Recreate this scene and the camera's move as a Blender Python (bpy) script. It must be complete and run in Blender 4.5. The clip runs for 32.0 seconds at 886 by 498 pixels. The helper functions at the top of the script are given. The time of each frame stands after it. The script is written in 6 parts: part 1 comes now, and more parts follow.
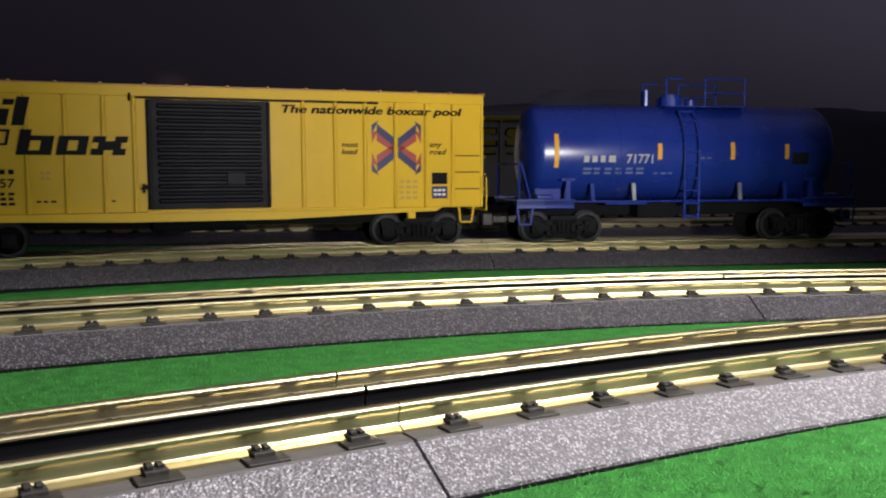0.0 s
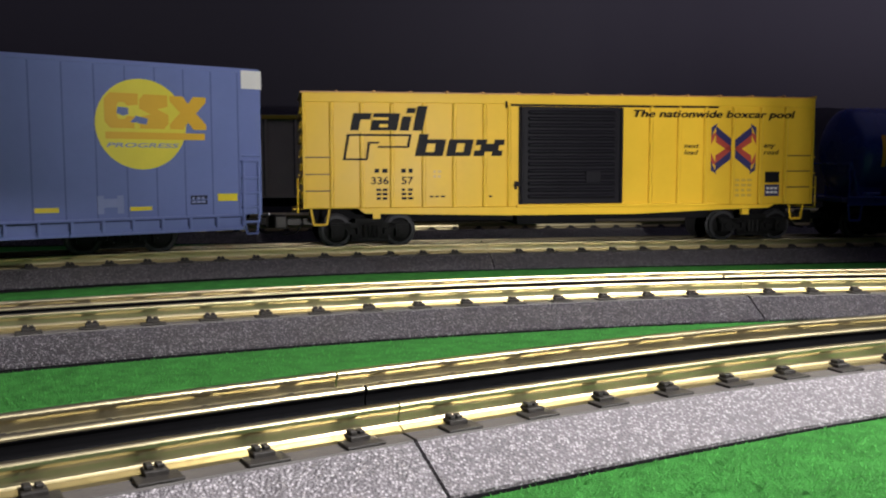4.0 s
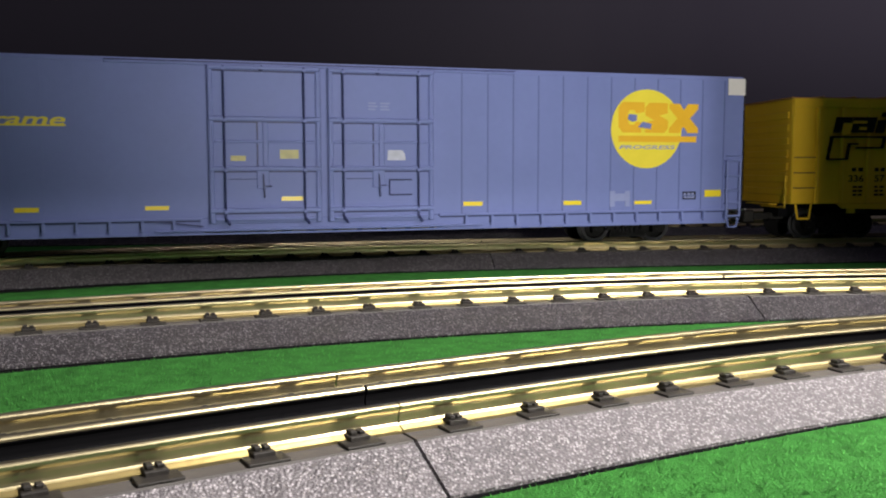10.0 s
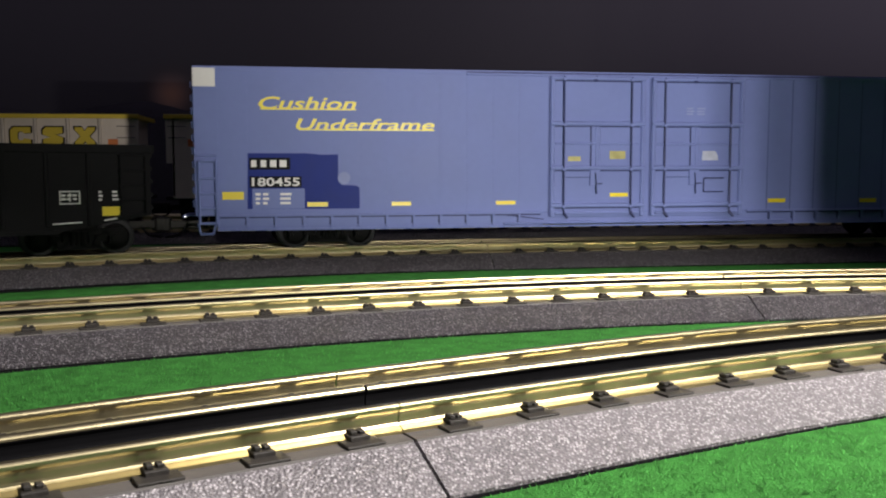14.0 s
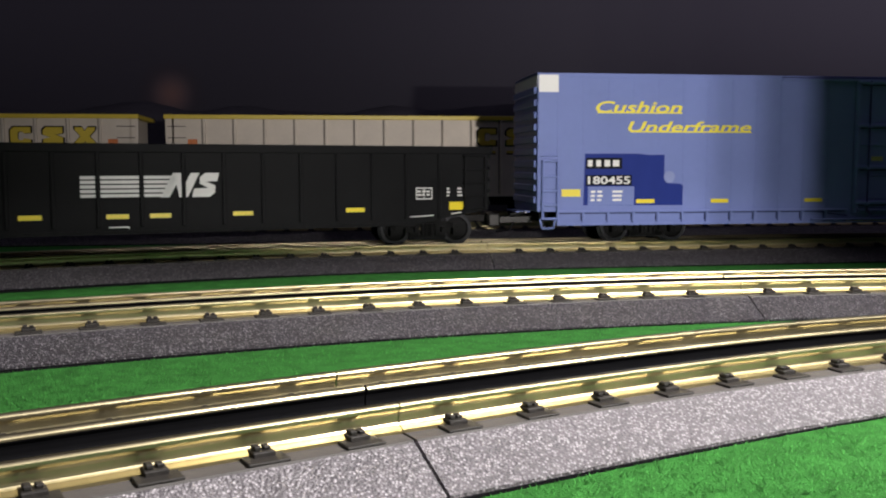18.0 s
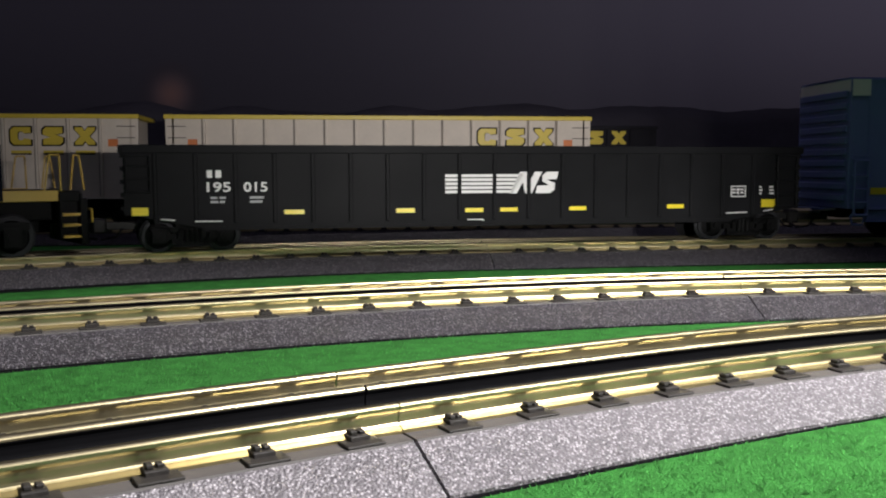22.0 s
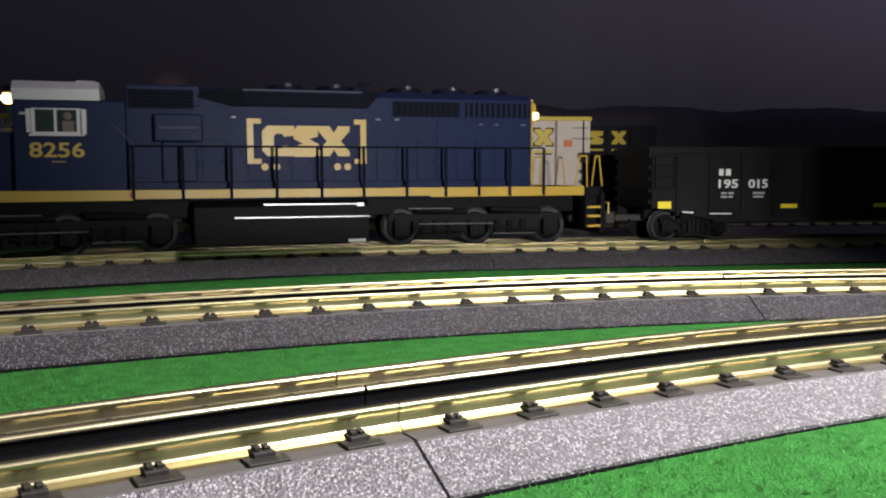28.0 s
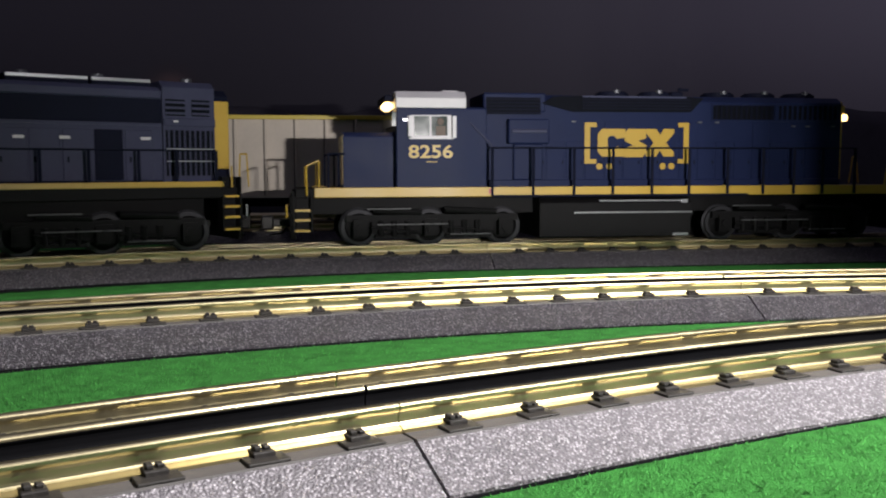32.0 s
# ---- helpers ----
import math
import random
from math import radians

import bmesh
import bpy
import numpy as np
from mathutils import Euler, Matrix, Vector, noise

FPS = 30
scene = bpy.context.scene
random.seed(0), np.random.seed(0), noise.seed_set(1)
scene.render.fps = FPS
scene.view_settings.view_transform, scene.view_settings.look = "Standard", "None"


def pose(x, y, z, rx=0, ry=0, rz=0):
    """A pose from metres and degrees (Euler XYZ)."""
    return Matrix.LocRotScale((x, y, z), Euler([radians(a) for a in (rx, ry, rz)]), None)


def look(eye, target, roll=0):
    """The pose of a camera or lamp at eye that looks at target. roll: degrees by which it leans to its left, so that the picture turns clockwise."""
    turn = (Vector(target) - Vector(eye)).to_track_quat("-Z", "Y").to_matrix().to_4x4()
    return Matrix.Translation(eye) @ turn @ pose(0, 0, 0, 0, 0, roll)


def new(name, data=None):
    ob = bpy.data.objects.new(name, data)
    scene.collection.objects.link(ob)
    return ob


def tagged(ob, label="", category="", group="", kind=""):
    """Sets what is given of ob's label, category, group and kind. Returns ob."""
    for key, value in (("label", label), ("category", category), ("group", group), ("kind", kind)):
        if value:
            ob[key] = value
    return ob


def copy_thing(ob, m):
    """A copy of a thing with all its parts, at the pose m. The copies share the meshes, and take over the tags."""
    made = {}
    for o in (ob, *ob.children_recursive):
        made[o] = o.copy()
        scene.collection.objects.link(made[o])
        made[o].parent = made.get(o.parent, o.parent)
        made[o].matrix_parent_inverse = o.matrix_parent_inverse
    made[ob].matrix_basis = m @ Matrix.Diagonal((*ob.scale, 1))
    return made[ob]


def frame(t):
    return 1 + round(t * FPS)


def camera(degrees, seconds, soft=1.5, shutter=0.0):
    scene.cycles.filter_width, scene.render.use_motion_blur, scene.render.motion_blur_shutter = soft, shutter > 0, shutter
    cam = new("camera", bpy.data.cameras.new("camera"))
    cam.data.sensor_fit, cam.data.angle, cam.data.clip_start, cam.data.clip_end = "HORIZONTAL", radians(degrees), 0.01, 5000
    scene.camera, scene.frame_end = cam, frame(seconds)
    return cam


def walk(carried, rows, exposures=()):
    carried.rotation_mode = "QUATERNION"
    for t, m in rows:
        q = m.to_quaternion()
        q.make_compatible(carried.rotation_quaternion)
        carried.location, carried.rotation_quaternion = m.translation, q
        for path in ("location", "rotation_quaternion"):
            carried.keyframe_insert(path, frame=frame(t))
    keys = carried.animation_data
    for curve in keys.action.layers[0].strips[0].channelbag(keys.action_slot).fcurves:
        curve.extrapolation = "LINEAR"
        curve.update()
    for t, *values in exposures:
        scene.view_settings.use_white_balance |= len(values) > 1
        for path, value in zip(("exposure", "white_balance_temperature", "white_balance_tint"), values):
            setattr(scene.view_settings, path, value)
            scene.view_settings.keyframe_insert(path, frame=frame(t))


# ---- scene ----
# Camera: a phone standing still just above the layout.
cam = camera(52.48, 32.0, soft=2.0, shutter=0.4)
CAM = pose(0, 0, 0.0455, 90 - 5.131, 0, 0) @ pose(0, 0, 0, 0, 0, -0.123)
walk(cam, [(0.0, CAM), (32.0, CAM)], exposures=[(0.0, 0.0, 6500, 10), (3.0, 0.0, 6500, 10), (6.0, 0.0, 6680, 10), (10.0, 0.0, 6900, 10), (14.0, 0.0, 6900, 10), (17.0, 0.0, 6750, 10), (19.0, 0.0, 6620, 10), (20.0, 0.2, 6570, 10), (21.5, 0.1, 6500, 10), (24.0, 0.15, 6500, 10), (32.0, 0.12, 6500, 10)])

# Light: a dim room; a cluster of three white diodes low beside the eye, tilted up at the train, with unseen flaps
# added; an unseen side lamp added beside the front track.
world = bpy.data.worlds.new("room")
scene.world = world
world.use_nodes = True
world.node_tree.nodes["Background"].inputs[0].default_value = (0.30, 0.28, 0.40, 1)
world.node_tree.nodes["Background"].inputs[1].default_value = 0.37
LAMP = Vector((0.128, -0.012, 0.057))
LAMP_AIM = LAMP + Vector((0.17, 0.95, 0.28))
SIDE_LAMP = Vector((0.35, 0.06, 0.38))
SIDE_AIM = Vector((0.085, 0.235, 0.0))


def diode(place, aim, energy, radius, cone, blend):
    data = bpy.data.lights.new("diode", "SPOT")
    data.energy, data.shadow_soft_size, data.color = energy, radius, (1.0, 0.965, 0.955)
    data.spot_size, data.spot_blend = radians(cone), blend
    new("diode", data).matrix_basis = look(place, aim)


for k in (-1, 0, 1):
    side = Vector((0.0038 * k, 0.0, 0.0012 * (k % 2)))
    diode(LAMP + side, LAMP_AIM + side, 3.85, 0.0012, 117, 1.0)
diode(SIDE_LAMP, SIDE_AIM, 29.0, 0.005, 75, 1.0)


# ---- materials ----
def mat(name, color, rough=0.5, metal=0.0, vary=0.12, scale=90.0, bump=0.0, bscale=800.0, spec=0.5, emit=None, estr=0.0, coat=0.0, rvary=0.1):
    """Paint, plastic or metal: two scales of colour variation, uneven gloss and fine relief."""
    m = bpy.data.materials.new(name)
    m.use_nodes = True
    nt = m.node_tree
    b = nt.nodes["Principled BSDF"]
    co = nt.nodes.new("ShaderNodeTexCoord")
    n1 = nt.nodes.new("ShaderNodeTexNoise")
    n1.inputs["Scale"].default_value, n1.inputs["Detail"].default_value = scale, 6
    n2 = nt.nodes.new("ShaderNodeTexNoise")
    n2.inputs["Scale"].default_value, n2.inputs["Detail"].default_value = scale * 9, 3
    for n in (n1, n2):
        nt.links.new(co.outputs["Object"], n.inputs["Vector"])
    mix = nt.nodes.new("ShaderNodeMath")
    mix.operation = "MULTIPLY_ADD"
    nt.links.new(n2.outputs["Fac"], mix.inputs[0])
    mix.inputs[1].default_value = 0.35
    nt.links.new(n1.outputs["Fac"], mix.inputs[2])
    ramp = nt.nodes.new("ShaderNodeMapRange")
    ramp.inputs["From Min"].default_value, ramp.inputs["From Max"].default_value = 0.35, 1.0
    ramp.inputs["To Min"].default_value, ramp.inputs["To Max"].default_value = 1 - vary, 1 + vary
    nt.links.new(mix.outputs[0], ramp.inputs["Value"])
    mul = nt.nodes.new("ShaderNodeVectorMath")
    mul.operation = "SCALE"
    mul.inputs[0].default_value = color[:3]
    nt.links.new(ramp.outputs["Result"], mul.inputs["Scale"])
    nt.links.new(mul.outputs["Vector"], b.inputs["Base Color"])
    rr = nt.nodes.new("ShaderNodeMapRange")
    rr.inputs["To Min"].default_value, rr.inputs["To Max"].default_value = max(0.03, rough - rvary), min(1, rough + rvary)
    nt.links.new(n1.outputs["Fac"], rr.inputs["Value"])
    nt.links.new(rr.outputs["Result"], b.inputs["Roughness"])
    b.inputs["Metallic"].default_value = metal
    b.inputs["Specular IOR Level"].default_value = spec
    b.inputs["Coat Weight"].default_value = coat
    if bump:
        n3 = nt.nodes.new("ShaderNodeTexNoise")
        n3.inputs["Scale"].default_value, n3.inputs["Detail"].default_value = bscale, 4
        nt.links.new(co.outputs["Object"], n3.inputs["Vector"])
        bu = nt.nodes.new("ShaderNodeBump")
        bu.inputs["Strength"].default_value, bu.inputs["Distance"].default_value = bump, 0.0006
        nt.links.new(n3.outputs["Fac"], bu.inputs["Height"])
        nt.links.new(bu.outputs["Normal"], b.inputs["Normal"])
    if emit:
        b.inputs["Emission Color"].default_value = (*emit, 1)
        b.inputs["Emission Strength"].default_value = estr
    return m


M_RAIL = mat("rail_metal", (0.60, 0.525, 0.325), 0.36, 1.0, 0.12, 60, 0.04, 500, rvary=0.05)
M_FOOT = mat("rail_foot_metal", (0.46, 0.39, 0.21), 0.42, 0.97, 0.14, 60, 0.08, 500)
M_RAIL_BLACK = mat("blackened_rail", (0.006, 0.006, 0.007), 0.7, 0.0, 0.2, 60, spec=0.03)
M_TIE = mat("tie_plastic", (0.055, 0.050, 0.047), 0.55, 0, 0.25, 120, 0.3, 900)
M_SPIKE = mat("spike_plastic", (0.030, 0.027, 0.025), 0.6, 0, 0.25, 120, 0.3, 900, spec=0.3)
M_BEDTOP = mat("bed_top", (0.085, 0.078, 0.076), 0.7, 0, 0.2, 70, 0.3, 700)
M_DARK = mat("dark_under", (0.009, 0.009, 0.0105), 0.85, 0, 0.2, spec=0.04)
M_TRUCK = mat("truck_black", (0.0050, 0.0048, 0.0053), 0.62, 0, 0.35, 150, 0.3, 900, spec=0.14)
M_WHEEL = mat("wheel_steel", (0.036, 0.036, 0.040), 0.55, 0.3, 0.3, 150, spec=0.15)
M_COUPLER = mat("coupler_metal", (0.03, 0.028, 0.027), 0.5, 0.5, 0.2)


def mat_bed(name, color, grain, lo, hi, pale, relief):
    """Grey embossed ballast plastic; its glitter is painted in as small pale grains."""
    m = mat(name, color, 0.40, 0, 0.22, 110)
    nt = m.node_tree
    b = nt.nodes["Principled BSDF"]
    co = nt.nodes.new("ShaderNodeTexCoord")
    v = nt.nodes.new("ShaderNodeTexVoronoi")
    v.feature, v.inputs["Scale"].default_value = "F1", grain
    n = nt.nodes.new("ShaderNodeTexNoise")
    n.inputs["Scale"].default_value, n.inputs["Detail"].default_value = grain * 1.6, 2
    add = nt.nodes.new("ShaderNodeMath")
    add.operation = "MULTIPLY_ADD"
    add.inputs[1].default_value = 0.7
    for k in (v, n):
        nt.links.new(co.outputs["Object"], k.inputs["Vector"])
    nt.links.new(n.outputs["Fac"], add.inputs[0])
    nt.links.new(v.outputs["Distance"], add.inputs[2])
    bu = nt.nodes.new("ShaderNodeBump")
    bu.inputs["Strength"].default_value, bu.inputs["Distance"].default_value = relief, 0.0012
    nt.links.new(add.outputs[0], bu.inputs["Height"])
    nt.links.new(bu.outputs["Normal"], b.inputs["Normal"])
    sep = nt.nodes.new("ShaderNodeSeparateColor")
    nt.links.new(v.outputs["Color"], sep.inputs[0])
    pick = nt.nodes.new("ShaderNodeMapRange")
    pick.inputs["From Min"].default_value, pick.inputs["From Max"].default_value = lo, hi
    nt.links.new(sep.outputs[0], pick.inputs["Value"])
    near = nt.nodes.new("ShaderNodeMapRange")
    near.inputs["From Min"].default_value, near.inputs["From Max"].default_value = 0.70, 0.10
    nt.links.new(v.outputs["Distance"], near.inputs["Value"])
    both = nt.nodes.new("ShaderNodeMath")
    both.operation = "MULTIPLY"
    nt.links.new(pick.outputs["Result"], both.inputs[0])
    nt.links.new(near.outputs["Result"], both.inputs[1])
    mix = nt.nodes.new("ShaderNodeMix")
    mix.data_type = "RGBA"
    old = b.inputs["Base Color"].links[0].from_socket
    nt.links.new(both.outputs[0], mix.inputs["Factor"])
    nt.links.new(old, mix.inputs["A"])
    # colour of the painted glints
    mix.inputs["B"].default_value = pale
    nt.links.new(mix.outputs["Result"], b.inputs["Base Color"])
    b.inputs["Specular IOR Level"].default_value = 0.55
    return m


def mat_grass():
    m = mat("grass_mat", (0.038, 0.178, 0.034), 0.95, 0, 0.45, 160, 1.0, 1500, spec=0.1)
    return m


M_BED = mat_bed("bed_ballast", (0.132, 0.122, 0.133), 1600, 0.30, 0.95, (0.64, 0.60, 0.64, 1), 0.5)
# darker copy for the tracks behind, standing in for weaker light there
M_BED_DIM = mat_bed("dimmed_bed_ballast", (0.062, 0.055, 0.066), 1900, 0.62, 0.85, (0.55, 0.53, 0.56, 1), 0.9)
M_GRASS = mat_grass()


# ---- building helpers ----
def box(bm, x0, x1, y0, y1, z0, z1):
    v = [bm.verts.new(p) for p in ((x0, y0, z0), (x1, y0, z0), (x1, y1, z0), (x0, y1, z0), (x0, y0, z1), (x1, y0, z1), (x1, y1, z1), (x0, y1, z1))]
    for f in ((3, 2, 1, 0), (4, 5, 6, 7), (0, 1, 5, 4), (1, 2, 6, 5), (2, 3, 7, 6), (3, 0, 4, 7)):
        bm.faces.new([v[i] for i in f])
    return bm


def B(*boxes, bevel=0.0):
    """A bmesh of boxes (x0, x1, y0, y1, z0, z1), with small bevels."""
    bm = bmesh.new()
    for b in boxes:
        box(bm, *b)
    if bevel:
        bmesh.ops.bevel(bm, geom=bm.edges[:], offset=bevel, segments=1, profile=0.5, affect="EDGES", clamp_overlap=True)
    return bm


def rod(bm, p, q, r, n=6):
    """A round bar from p to q."""
    p, q = Vector(p), Vector(q)
    d = q - p
    m = Matrix.Translation((p + q) / 2) @ d.to_track_quat("Z", "Y").to_matrix().to_4x4()
    bmesh.ops.create_cone(bm, cap_ends=True, segments=n, radius1=r, radius2=r, depth=d.length, matrix=m)
    return bm


def rods(*pairs, r=0.0004, n=6):
    bm = bmesh.new()
    for p, q in pairs:
        rod(bm, p, q, r, n)
    return bm


def disc(bm, p, axis, r, depth, n=20):
    a = Vector(axis).normalized() * depth / 2
    return rod(bm, Vector(p) - a, Vector(p) + a, r, n)


def plate(y, pts, th=0.00015):
    """A thin flat shape on a car's side: pts as (x, z), counter-clockwise seen from the -y side, standing th proud of y."""
    bm = bmesh.new()
    f = [bm.verts.new((x, y - th, z)) for x, z in pts]
    g = [bm.verts.new((x, y + 0.0001, z)) for x, z in pts]
    bm.faces.new(f)
    bm.faces.new(g[::-1])
    n = len(pts)
    for i in range(n):
        bm.faces.new((f[i], g[i], g[(i + 1) % n], f[(i + 1) % n]))
    return bm


def rect(x0, x1, z0, z1):
    return [(x0, z0), (x1, z0), (x1, z1), (x0, z1)]


def part(name, bm, material, parent, label="", smooth=False):
    bmesh.ops.recalc_face_normals(bm, faces=bm.faces[:])
    me = bpy.data.meshes.new(name)
    bm.to_mesh(me)
    bm.free()
    if smooth:
        for p in me.polygons:
            p.use_smooth = True
    me.materials.append(material)
    ob = new(name, me)
    ob.parent = parent
    if label:
        tagged(ob, label)
    return ob


def thing(name, m, label, category, group="", kind=""):
    ob = new(name)
    ob.empty_display_size = 0.01
    ob.matrix_basis = m
    return tagged(ob, label, category, group, kind)


def words(name, body, material, parent, x0, x1, z0, z1, y, slant=0.0, label=""):
    """Lettering on a car's side, fitted into x0..x1, z0..z1."""
    cu = bpy.data.curves.new(name, "FONT")
    cu.body, cu.extrude, cu.shear, cu.offset = body, 0.02, slant, 0.018
    cu.resolution_u = 3
    ob = bpy.data.objects.new(name, cu)
    scene.collection.objects.link(ob)
    me = bpy.data.meshes.new_from_object(ob.evaluated_get(bpy.context.evaluated_depsgraph_get()))
    bpy.data.objects.remove(ob)
    co = np.array([v.co for v in me.vertices])
    lo, hi = co.min(0), co.max(0)
    for v in me.vertices:
        a, b = (v.co.x - lo[0]) / (hi[0] - lo[0]), (v.co.y - lo[1]) / (hi[1] - lo[1])
        v.co = (x0 + a * (x1 - x0), y - (0.00016 if v.co.z > 0 else 0.0), z0 + b * (z1 - z0))
    me.materials.clear()
    me.materials.append(material)
    t = new(name, me)
    t.parent = parent
    if label:
        tagged(t, label)
    return t


# ---- tracks: x0, y0, heading, curvature before and after, height of the rail tops ----
TRACK = {
    "near": (0.06089, 0.24201, 0.46792, 0.56344, 1.38762, -0.0034),
    "middle": (-0.07303, 0.34548, 0.38177, 0.9019, 1.09126, -0.0025),
    "rear": (0.0197, 0.56517, 0.17385, 1.17693, 0.12971, 0.0),
    "siding": (-0.0521, 0.7734, 0.1294, 0.001, 0.001, 0.0),
    "far": (0.0437, 0.942, 0.1294, 0.001, 0.001, 0.0),
}


def on_track(tr, a, lat=0.0):
    """Place and heading at a metres along a track, lat metres to its left."""
    x0, y0, th, k1, k2, z = TRACK[tr]
    k = k1 if a < 0 else k2
    h = th - k * a
    x = x0 + (math.sin(th) - math.sin(h)) / k
    y = y0 + (math.cos(h) - math.cos(th)) / k
    return x - lat * math.sin(h), y + lat * math.cos(h), h


def sweep(tr, a0, a1, profile, step=0.006, bm=None):
    """A bar with a profile of (lat, z) along a track."""
    bm = bm or bmesh.new()
    n = max(2, int(abs(a1 - a0) / step) + 1)
    rings = []
    z0 = TRACK[tr][5]
    for i in range(n + 1):
        a = a0 + (a1 - a0) * i / n
        ring = []
        for lat, z in profile:
            x, y, _ = on_track(tr, a, lat)
            ring.append(bm.verts.new((x, y, z0 + z)))
        rings.append(ring)
    m = len(profile)
    for i in range(n):
        for j in range(m):
            bm.faces.new((rings[i][j], rings[i][(j + 1) % m], rings[i + 1][(j + 1) % m], rings[i + 1][j]))
    bm.faces.new(rings[0])
    bm.faces.new(rings[-1][::-1])
    return bm


GAUGE = 0.0167
BED_H, BED_W = 0.0145, 0.0383


def rail_profile(c, s=1.0):
    """Flat-bottomed rail, 6 mm high, with head, web and foot."""
    half = [(0.0003, 0.0), (0.0006, -0.00005), (0.00085, -0.00016), (0.00105, -0.00034), (0.00117, -0.00058), (0.0012, -0.0009), (0.00115, -0.0013), (0.0009, -0.0016), (0.00065, -0.0020), (0.00052, -0.0026)]
    half += [(0.0005, -0.0037), (0.0006, -0.0042), (0.0009, -0.0047), (0.0026, -0.0053), (0.0026, -0.0060)]
    return [(c + x, z) for x, z in half] + [(c - x, z) for x, z in half[::-1]]


def tie_meshes():
    tie = B((-0.0042, 0.0042, -0.0245, 0.0245, -0.0072, -0.0058), bevel=0.0003)
    t = bpy.data.meshes.new("tie")
    tie.to_mesh(t)
    tie.free()
    t.materials.append(M_TIE)
    plates = []
    for sgn in (-1, 1):
        bm = bmesh.new()
        for side in (-1, 1):
            c = sgn * GAUGE
            y0, y1 = c + side * 0.0011, c + side * 0.0046
            y0, y1 = min(y0, y1), max(y0, y1)
            box(bm, -0.0022, 0.0022, y0, y1, -0.0060, -0.0045)
            box(bm, -0.0017, -0.0003, c + side * 0.0024 - 0.0012, c + side * 0.0024 + 0.0012, -0.0045, -0.0036)
            box(bm, 0.0003, 0.0017, c + side * 0.0022 - 0.0010, c + side * 0.0022 + 0.0010, -0.0045, -0.0038)
        box(bm, -0.0042, 0.0042, sgn * GAUGE - 0.0078, sgn * GAUGE + 0.0066, -0.0060, -0.0054)
        bmesh.ops.bevel(bm, geom=bm.edges[:], offset=0.0002, segments=1, profile=0.5, affect="EDGES", clamp_overlap=True)
        bmesh.ops.recalc_face_normals(bm, faces=bm.faces[:])
        me = bpy.data.meshes.new("rail_clip")
        bm.to_mesh(me)
        bm.free()
        me.materials.append(M_SPIKE)
        plates.append(me)
    return t, plates


TIE_MESH, CLIP_MESHES = tie_meshes()


def track_section(tr, a0, a1, first_tie, label, spacing=0.0202):
    """One length of three-rail track on moulded roadbed."""
    g = 0.0004
    x, y, h = on_track(tr, (a0 + a1) / 2)
    sec = thing("track_section", Matrix.Identity(4), label, "model track", "three-rail track")
    z = BED_H
    bed = part("roadbed", sweep(tr, a0 + g, a1 - g, [(-BED_W, -z), (-BED_W, -z + 0.0011), (-0.0262, -0.0070), (-0.0250, -0.0064), (0.0250, -0.0064), (0.0262, -0.0070), (BED_W, -z + 0.0011), (BED_W, -z)], 0.01), M_BED if tr == "near" else M_BED_DIM, sec, "grey embossed ballast roadbed")
    part("bed_top", sweep(tr, a0 + g, a1 - g, [(-0.0252, -0.0068), (-0.0247, -0.0060), (0.0247, -0.0060), (0.0252, -0.0068)], 0.01), M_BEDTOP, sec)
    part("edge_strip", sweep(tr, a0, a1, [(-BED_W - 0.0006, -z - 0.001), (-BED_W - 0.0006, -z + 0.0004), (-BED_W + 0.001, -z + 0.0004), (-BED_W + 0.001, -z - 0.001)], 0.01), M_DARK, sec)
    part("inner_bed", sweep(tr, a0 + g, a1 - g, [(-0.0135, -0.0062), (-0.0135, -0.0056), (0.0135, -0.0056), (0.0135, -0.0062)], 0.01), M_DARK, sec, "black strip between the rails")
    for c in (-GAUGE, GAUGE):
        rail = part("rail", sweep(tr, a0 + 0.00016, a1 - 0.00016, rail_profile(c), 0.005), M_RAIL, sec, "polished brass-coloured outer rail")
        part("rail_foot", sweep(tr, a0 + g, a1 - g, [(c + s * u, w) for s, k in ((1, 1), (-1, -1)) for u, w in [(0.0007, -0.0044), (0.0010, -0.0047), (0.0015, -0.0050), (0.0027, -0.0053), (0.0027, -0.0059)][::k]], 0.005), M_FOOT, rail, "satin brass-coloured rail foot")
    mid = part("centre_rail", sweep(tr, a0 + 0.00016, a1 - 0.00016, rail_profile(0.0), 0.005), M_RAIL_BLACK, sec, "blackened centre rail")
    part("worn_top", sweep(tr, a0 + g, a1 - g, [(s * u, w) for s, k in ((-1, 1), (1, -1)) for u, w in [(0.00130, -0.0009), (0.00124, -0.00052), (0.00108, -0.00026), (0.00086, -0.00006), (0.00055, 0.00008)][::k]], 0.005), M_RAIL, mid, "bright worn running surface")
    a = first_tie + spacing * math.ceil((a0 + 0.004 - first_tie) / spacing)
    while a < a1 - 0.004:
        x, y, h = on_track(tr, a)
        t = new("tie", TIE_MESH)
        t.parent = sec
        t.matrix_basis = pose(x, y, TRACK[tr][5], 0, 0, math.degrees(h))
        for me in CLIP_MESHES:
            c = new("rail_clip", me)
            c.parent = t
        a += spacing
    return sec


# ---- table with its grass mat, backdrop, hills, closing walls ----
def table_z(y):
    return float(np.interp(y, (0.10, 0.20, 0.36, 0.52, 0.70, 2.0), (-0.0186, -0.0180, -0.0171, -0.0147, -0.0147, -0.0147)))


